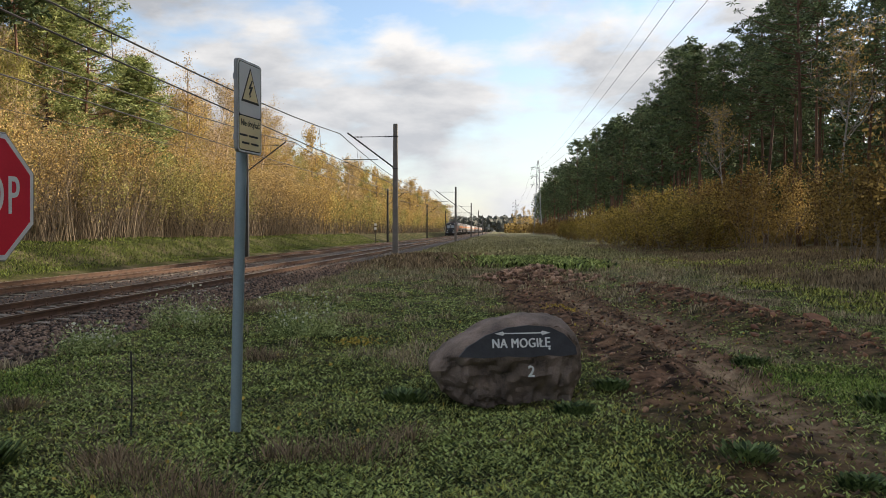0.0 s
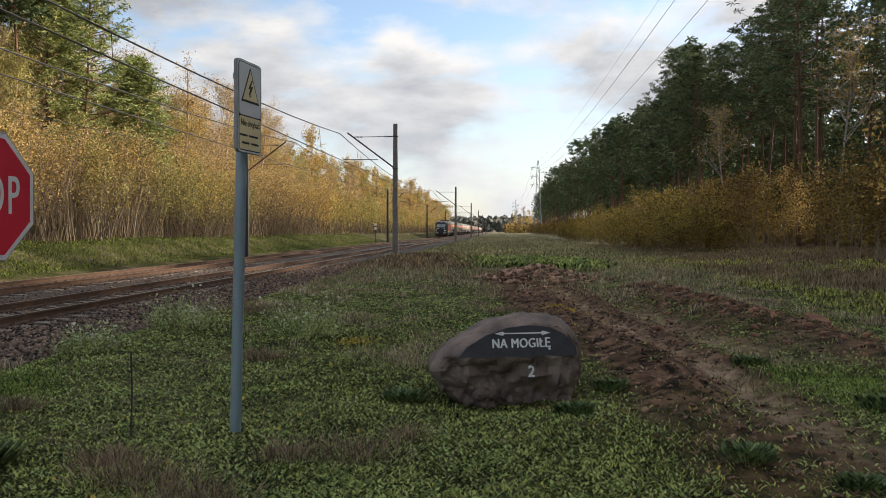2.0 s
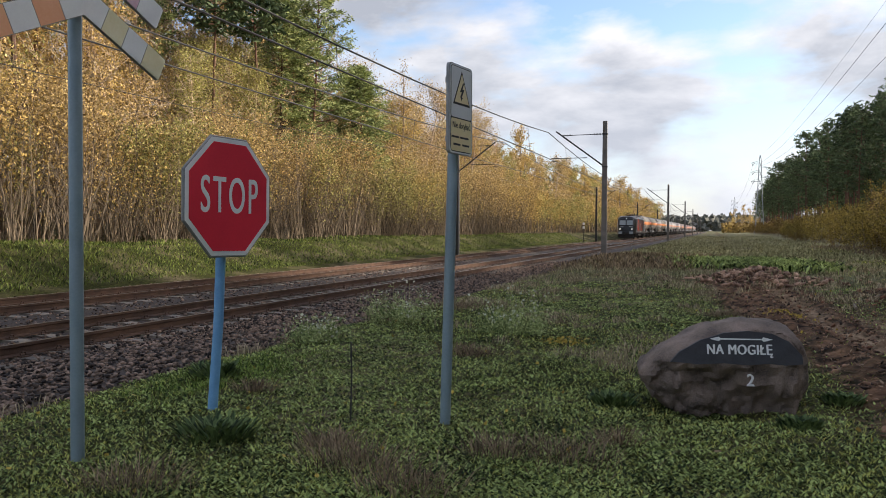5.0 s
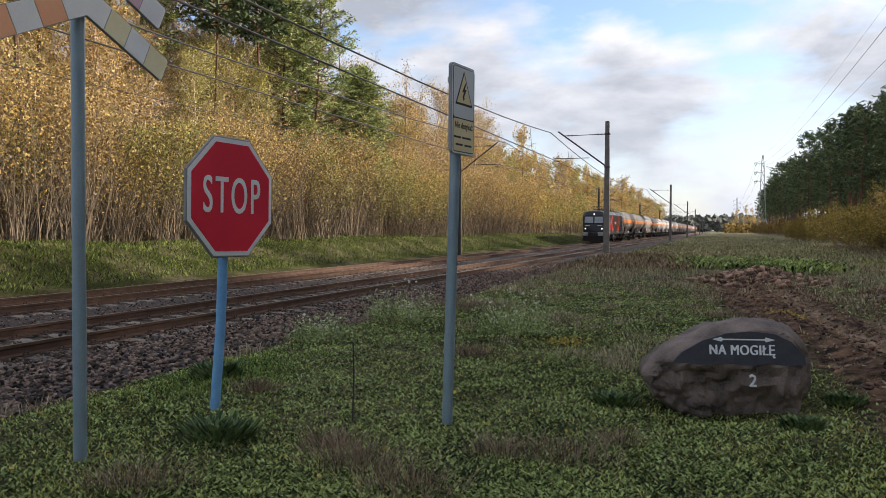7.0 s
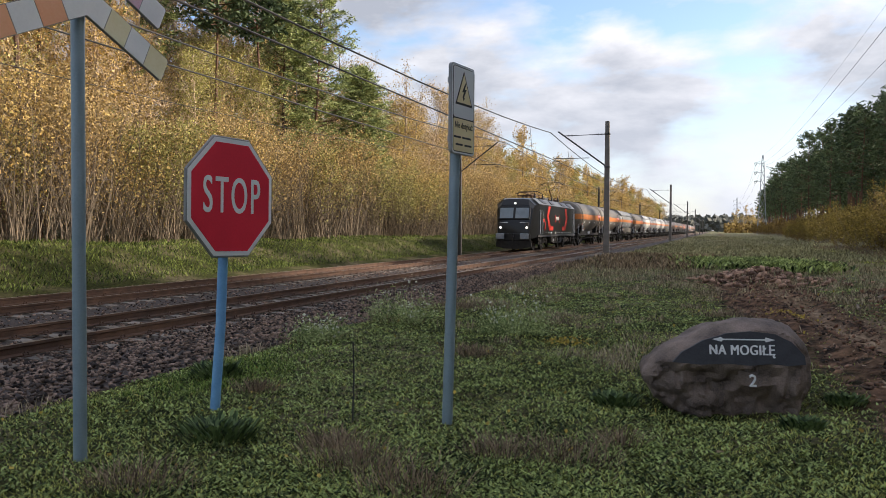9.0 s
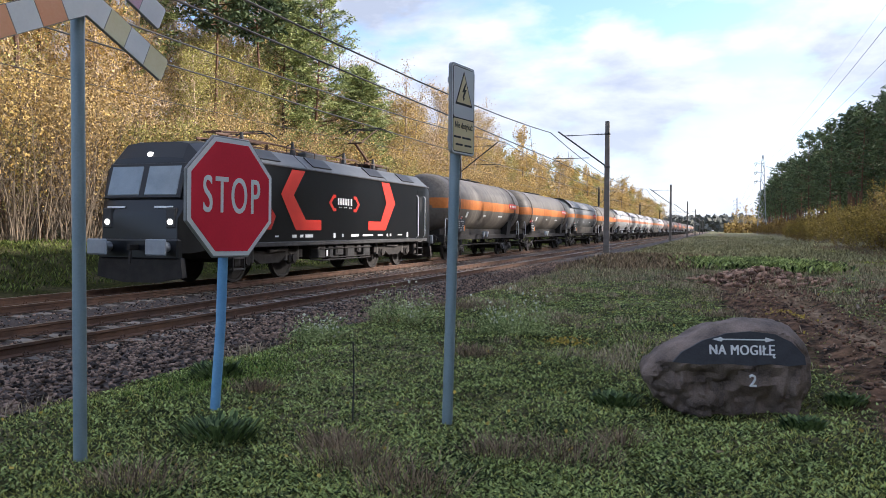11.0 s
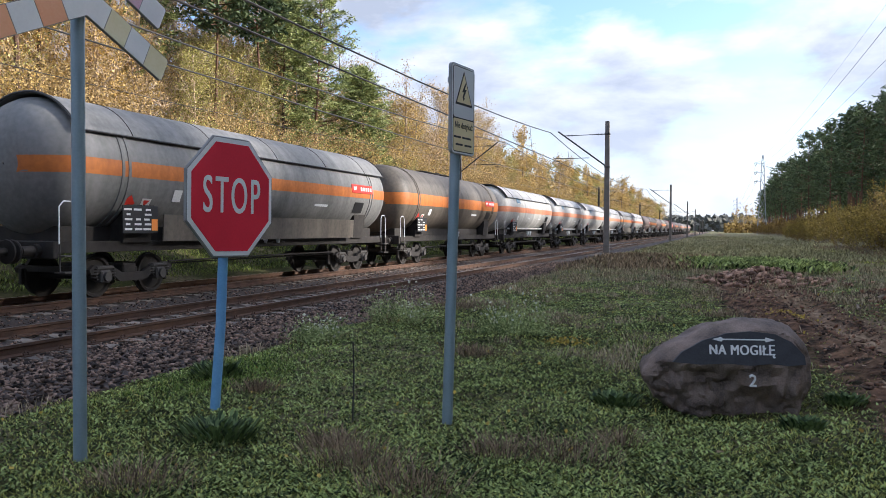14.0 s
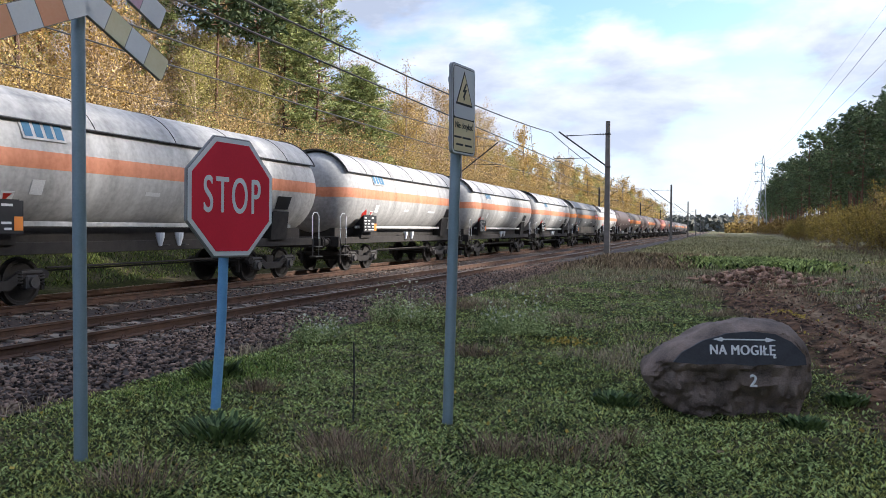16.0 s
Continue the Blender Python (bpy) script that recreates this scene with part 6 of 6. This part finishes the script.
green = lambda x, y: (1 - 0.8 * dirt(x, y)) ** 2 * (0.25 + 0.75 * soft_patch(x, y)) * (1 - 0.8 * step(6.5, 9, x)) * (1 - 0.6 * step(14, 24, y))
tuft_field("short_grass", 105000, 2.6, 34, 1.9, green, 0.034, 0.0045, M_GRASS, "short green grass of the meadow", 1, 1.0)
tuft_field("leafy_weeds", 185000, 2.6, 22, 1.7, lambda x, y: (1 - dirt(x, y)) ** 2 * (0.2 + 0.8 * (1 - soft_patch(x, y))) * (1 - step(7, 9, x)), 0.028, 0.0095, M_WEED, "low broad-leaved green weeds", 2, 1.5, 7, 0.045)
tuft_field("dry_tufts", 52000, 2.8, 46, 1.5, lambda x, y: (0.06 + 0.94 * step(6.5, 9.5, np.hypot(x, y))) * (1 - 0.8 * dirt(x, y)) * (0.01 + 0.9 * step(0.62, 0.85, soft_patch(0.8 * x + 5, 0.8 * y + 2)) + 0.5 * step(12, 22, y)), 0.13, 0.0045, M_DRY, "dry straw-coloured grass tufts", 3, 0.7, 60, 0.13)
tuft_field("brown_weeds", 32000, 14, 70, 1.2, lambda x, y: step(6.5, 9.5, x) * (1 - step(20, 24, x)) * (0.12 + 0.88 * step(0.45, 0.62, soft_patch(0.5 * x, 0.45 * y))), 0.24, 0.007, M_HEATH, "low brown withered weeds", 4, 0.35, 12, 0.3)
tuft_field("tall_dry_grass", 16000, 18, 75, 1.1, lambda x, y: (1 - step(7, 9, x)) * step(16, 30, y), 0.15, 0.006, M_OLIVE, "tall olive and straw grass", 5, 0.5, 16, 0.25)
tuft_field("far_meadow_grass", 26000, 40, 190, 1.4, lambda x, y: (1 - step(9, 12, x)) * step(34, 44, y) * (0.25 + 0.75 * soft_patch(0.25 * x, 0.12 * y)), 0.20, 0.010, M_OLIVE, "olive grass far along the line", 9, 0.5, 20, 0.5)
tuft_field("verge_weeds", 5000, 27, 42, 1.0, lambda x, y: np.exp(-((x + 2.8) / 2.2) ** 2), 0.26, 0.010, M_HEATH, "withered brown weeds beside the mast", 6, 0.5, 10, 0.25)
tuft_field("nettle_patch", 15000, 27, 36, 1.0, lambda x, y: np.exp(-(((x - 1.4) / 1.3) ** 2 + ((y - 31) / 2.5) ** 2)), 0.3, 0.018, M_WEED, "bright green patch of nettles", 7, 1.0)


tuft_field("verge_grass", 26000, 12, 60, 1.2, lambda x, y: step(5.4, 7.5, x) * (1 - step(17, 20, x)) * (0.1 + 0.9 * step(0.62, 0.40, soft_patch(0.5 * x, 0.45 * y))), 0.12, 0.009, M_GRASS, "rough green grass before the pine wood", 8, 0.8, 8, 0.2)


tuft_field("lush_grass", 7000, 4.5, 14, 1.0, lambda x, y: np.maximum(np.exp(-(((x - 3.1) / 0.6) ** 2 + ((y - 7.3) / 0.9) ** 2)), np.exp(-(((x + 4.3) / 0.45) ** 2 + ((y - 6.3) / 0.9) ** 2))),
           0.05, 0.005, M_LUSH, "lush bright green grass", 10, 0.8, 6, 0.06)


def withered_tufts():
    r = np.random.default_rng(77)
    for x, y, s, n in ((-1.93, 4.09, 0.2, 520), (-2.23, 4.39, 0.12, 350), (-3.59, 5.66, 0.1, 260), (-2.51, 8.27, 0.2, 500), (-0.82, 4.67, 0.22, 420), (-1.22, 4.53, 0.15, 320), (-1.5, 3.8, 0.18, 420), (-4.63, 8.6, 0.25, 450), (-4.48, 10.82, 0.3, 450), (-4.17, 13.16, 0.45, 700), (-2.91, 3.4, 0.2, 420), (-0.58, 5.08, 0.1, 200), (0.19, 13.24, 0.25, 300)):
        px, py = x + r.normal(0, s * 0.75, n), y + r.normal(0, s * 0.6, n)
        root = np.stack([px, py, ground_z(px, py) - 0.01], 1)
        h = r.uniform(0.05, 0.15, n)
        out_ = np.stack([(px - x) / s, (py - y) / s], 1) * 0.5 + r.normal(0, 0.45, (n, 2))
        tip = root + np.stack([out_[:, 0] * h, out_[:, 1] * h, h], 1)
        az = r.uniform(0, 6.28, n)
        side = np.stack([np.cos(az), np.sin(az), 0 * az], 1) * 0.0022 * (1 + 0.08 * y)
        tagged(new("withered_tuft", blades_mesh("withered_tuft", root, tip, side, M_TUFT)), "withered pinkish brown grass tuft in the meadow", "grass", "withered tufts", kind="stuff")


withered_tufts()


def dark_weed(x, y, seed=5, size=1.0):
    r = np.random.default_rng(seed)
    base = thing("leafy_weed", "dark green leafy weed in the grass", "wild plant", "leafy weeds", at=pose(x, y, float(ground_z(x, y))))
    n = 300
    a, d = r.uniform(0, 6.28, n), 0.26 * size * r.random(n) ** 0.7
    root = np.stack([d * np.cos(a), 0.7 * d * np.sin(a), np.full(n, -0.01)], 1)
    root[:, 2] += 0.09 * size * r.random(n)
    az = a + r.normal(0, 0.7, n)
    h = size * r.uniform(0.05, 0.13, n)
    tip = root + np.stack([np.cos(az) * h * 0.7, np.sin(az) * h * 0.7, h * 0.8], 1)
    side = np.stack([-np.sin(az), np.cos(az), 0 * az], 1) * 0.0125
    part("foliage", blades_mesh("foliage", root, tip, side, M_DARKWEED), None, base)


for i, (x, y, k) in enumerate(((-3.05, 4.36, 1.0), (1.46, 4.66, 0.6), (1.95, 4.35, 0.5), (2.6, 8.3, 0.7), (0.98, 6.9, 0.6), (-0.75, 6.35, 0.7), (-4.35, 6.2, 0.9), (2.95, 6.2, 0.8), (0.6, 6.1, 0.6))):
    dark_weed(x, y, 5 + i, k)


def bank_grass():
    r = np.random.default_rng(14)
    n = 42000
    y = 8 + 110 * r.random(n) ** 1.5
    x = r.uniform(-23.0, -17.6, n)
    root = np.stack([x, y, ground_z(x, y) - 0.01], 1)
    az = r.uniform(0, 6.28, n)
    h = 0.14 * r.uniform(0.5, 1.3, n)
    tip = root + np.stack([np.cos(az) * h * 0.8, np.sin(az) * h * 0.8, h], 1)
    side = np.stack([-np.sin(az), np.cos(az), 0 * az], 1) * 0.016
    tagged(new("bank_grass", blades_mesh("bank_grass", root, tip, side, M_BANK)), "green grass on the railway bank", "grass", kind="stuff")


bank_grass()


def flowering(name, x, y, h, w, seed, label, blooming=True):
    """A loose plant with pale flower heads."""
    r = np.random.default_rng(seed)
    base = thing(name, label, "wild plant", "flowering weeds", at=pose(x, y, float(ground_z(x, y))))
    st, heads = Build(), []
    for i in range(46):
        az, rad = r.uniform(0, 6.28), w * r.random() ** 0.6
        p = limb(st, r, (rad * 0.6 * math.cos(az), rad * 0.6 * math.sin(az), -0.03), (0.5 * math.cos(az), 0.5 * math.sin(az), 1), h * r.uniform(0.5, 1.1), 0.004, 4, 0.25, 0.05, 3)
        heads += p[2:]
    part("stalk", st, M_PALEWEED, base, fix=False)
    heads = np.array(heads)
    k = 2200
    c = heads[r.integers(0, len(heads), k)] * (1, 1, 0.8) + r.normal(0, 0.07, (k, 3))
    c[:, 2] = np.abs(c[:, 2]) * r.uniform(0.2, 1, k)
    part("foliage", leaf_mesh("foliage", c, 0.019, M_PALEWEED, r, 0.3), None, base)
    if not blooming:
        return
    k = 150
    c = heads[r.integers(0, len(heads), k)] + r.normal(0, 0.05, (k, 3))
    tagged(part("bloom", leaf_mesh("bloom", c, 0.013, M_PETAL, r, 0.9), None, base, "small pale flowers"), kind="stuff")


flowering("flowering_weed", -4.3, 10.7, 0.62, 0.5, 1, "bushy green weed with small white flowers")
flowering("flowering_weed", -2.5, 10.2, 0.68, 0.55, 2, "loose green weed with small white flowers")
flowering("flowering_weed", -4.55, 8.5, 0.38, 0.35, 3, "low yellow-flowered green weed")


def litter():
    r = np.random.default_rng(31)
    n = 34000
    y = 4 + 20 * r.random(n) ** 1.1
    x = path_x(y) + r.normal(0.6, 1.9, n)
    keep = r.random(n) < dirt(x, y) * 1.1 - 0.8 * worn_earth(x, y)
    x, y = x[keep], y[keep]
    pts = np.stack([x, y, ground_z(x, y) + 0.005], 1)
    tagged(new("earth_clods", pieces_mesh("earth_clods", stone_shapes(r, 10, 0.75, 0.55), pts, 0.010 + 0.075 * r.random(len(x)) ** 4, M_CLOD, r, 0.6)),
           "broken brown clods of earth and rubble", "rubble", kind="stuff")
    n = 900
    x, y = 1.1 + r.normal(0, 0.85, n), 22.0 + r.normal(0, 0.9, n)
    pts = np.stack([x, y, ground_z(x, y) + r.uniform(0.0, 0.1, n)], 1)
    tagged(new("rubble_heap", pieces_mesh("rubble_heap", stone_shapes(r, 8, 0.4, 0.28), pts, 0.06 + 0.30 * r.random(n) ** 2.5, M_SLAB, r, 0.6)),
           "heap of red-brown broken rubble", "rubble", kind="stuff")
    n = 420
    y = r.uniform(8.5, 19, n)
    x = np.where(r.random(n) < 0.75, bank_x(y) + r.normal(0, 0.45, n), path_x(y) + r.uniform(-0.9, 3.0, n))
    pts = np.stack([x, y, ground_z(x, y) + 0.02], 1)
    tagged(new("brick_pieces", pieces_mesh("brick_pieces", stone_shapes(r, 7, 0.5, 0.4), pts, 0.03 + 0.15 * r.random(n) ** 3, M_BRICK, r, 0.6)),
           "scattered pieces of broken orange brick", "rubble", kind="stuff")
    slab = part("broken_tile", Build().prism([(-0.17, -0.1), (0.15, -0.12), (0.19, 0.04), (0.05, 0.13), (-0.16, 0.09)], -0.02, 0.03, "z"), M_BRICK, at=pose(4.42, 11.3, float(ground_z(4.42, 11.3)) + 0.06, 24, 8, 20))
    tagged(slab, "broken piece of orange clay tile on the rubble", "tile")
    for i, (x, y, k) in enumerate(((3.1, 17.0, 60), (4.9, 15.5, 20), (6.9, 15.2, -30), (2.4, 15.5, 80), (5.8, 18.0, 10))):
        b = part("stray_branch", Build().tube([(-0.5, 0, 0.03), (-0.1, 0.05, 0.06), (0.5, -0.03, 0.04)], [0.03, 0.025, 0.012], 6), M_STEM, at=pose(x, y, float(ground_z(x, y)), 0, 0, k))
        tagged(b, "pale broken branch lying on the earth", "branch", "stray branches")
    n = 6000
    y = 5 + 18 * r.random(n)
    x = path_x(y) + r.normal(0.9, 1.8, n)
    keep = r.random(n) < dirt(x, y) + 0.05
    x, y = x[keep], y[keep]
    tagged(new("withered_litter", leaf_mesh("withered_litter", np.stack([x, y, ground_z(x, y) + 0.012], 1), 0.018, M_LITTER, r, 0.3)), "withered stalks and litter on the bare earth", "litter", kind="stuff")
    c = []
    for cx, cy, s, n in ((-1.72, 9.6, 0.14, 130), (1.05, 13.2, 0.2, 140), (-0.6, 14, 3, 120), (1, 5.2, 1.6, 60), (-3, 6, 2, 80)):
        xy = np.stack([cx + r.normal(0, s, n), cy + r.normal(0, s, n)], 1)
        c.append(np.column_stack([xy, ground_z(xy[:, 0], xy[:, 1]) + r.uniform(0.01, 0.06, n)]))
    tagged(new("fallen_leaves", leaf_mesh("fallen_leaves", np.concatenate(c), 0.014, M_DEADLEAF, r, 0.7)), "fallen yellow leaves in the grass", "leaves", kind="stuff")


litter()


# ---- what moves ----
def motions():
    for ob, mid in moving:
        at = lambda t: pose(FAR_TRACK, FRONT0 - SPEED * t + mid, RAIL)
        walk(ob, [(t, at(t)) for t in (0, 1 / 30, 4, 8, 12, 16 - 1 / 30, 16)])
    for wheel, p, radius in spinning:
        turn = math.degrees(SPEED / radius / FPS)
        walk(wheel, [(i / FPS, pose(*p, turn * i, 0, 0)) for i in range(16 * FPS + 1)])


motions()
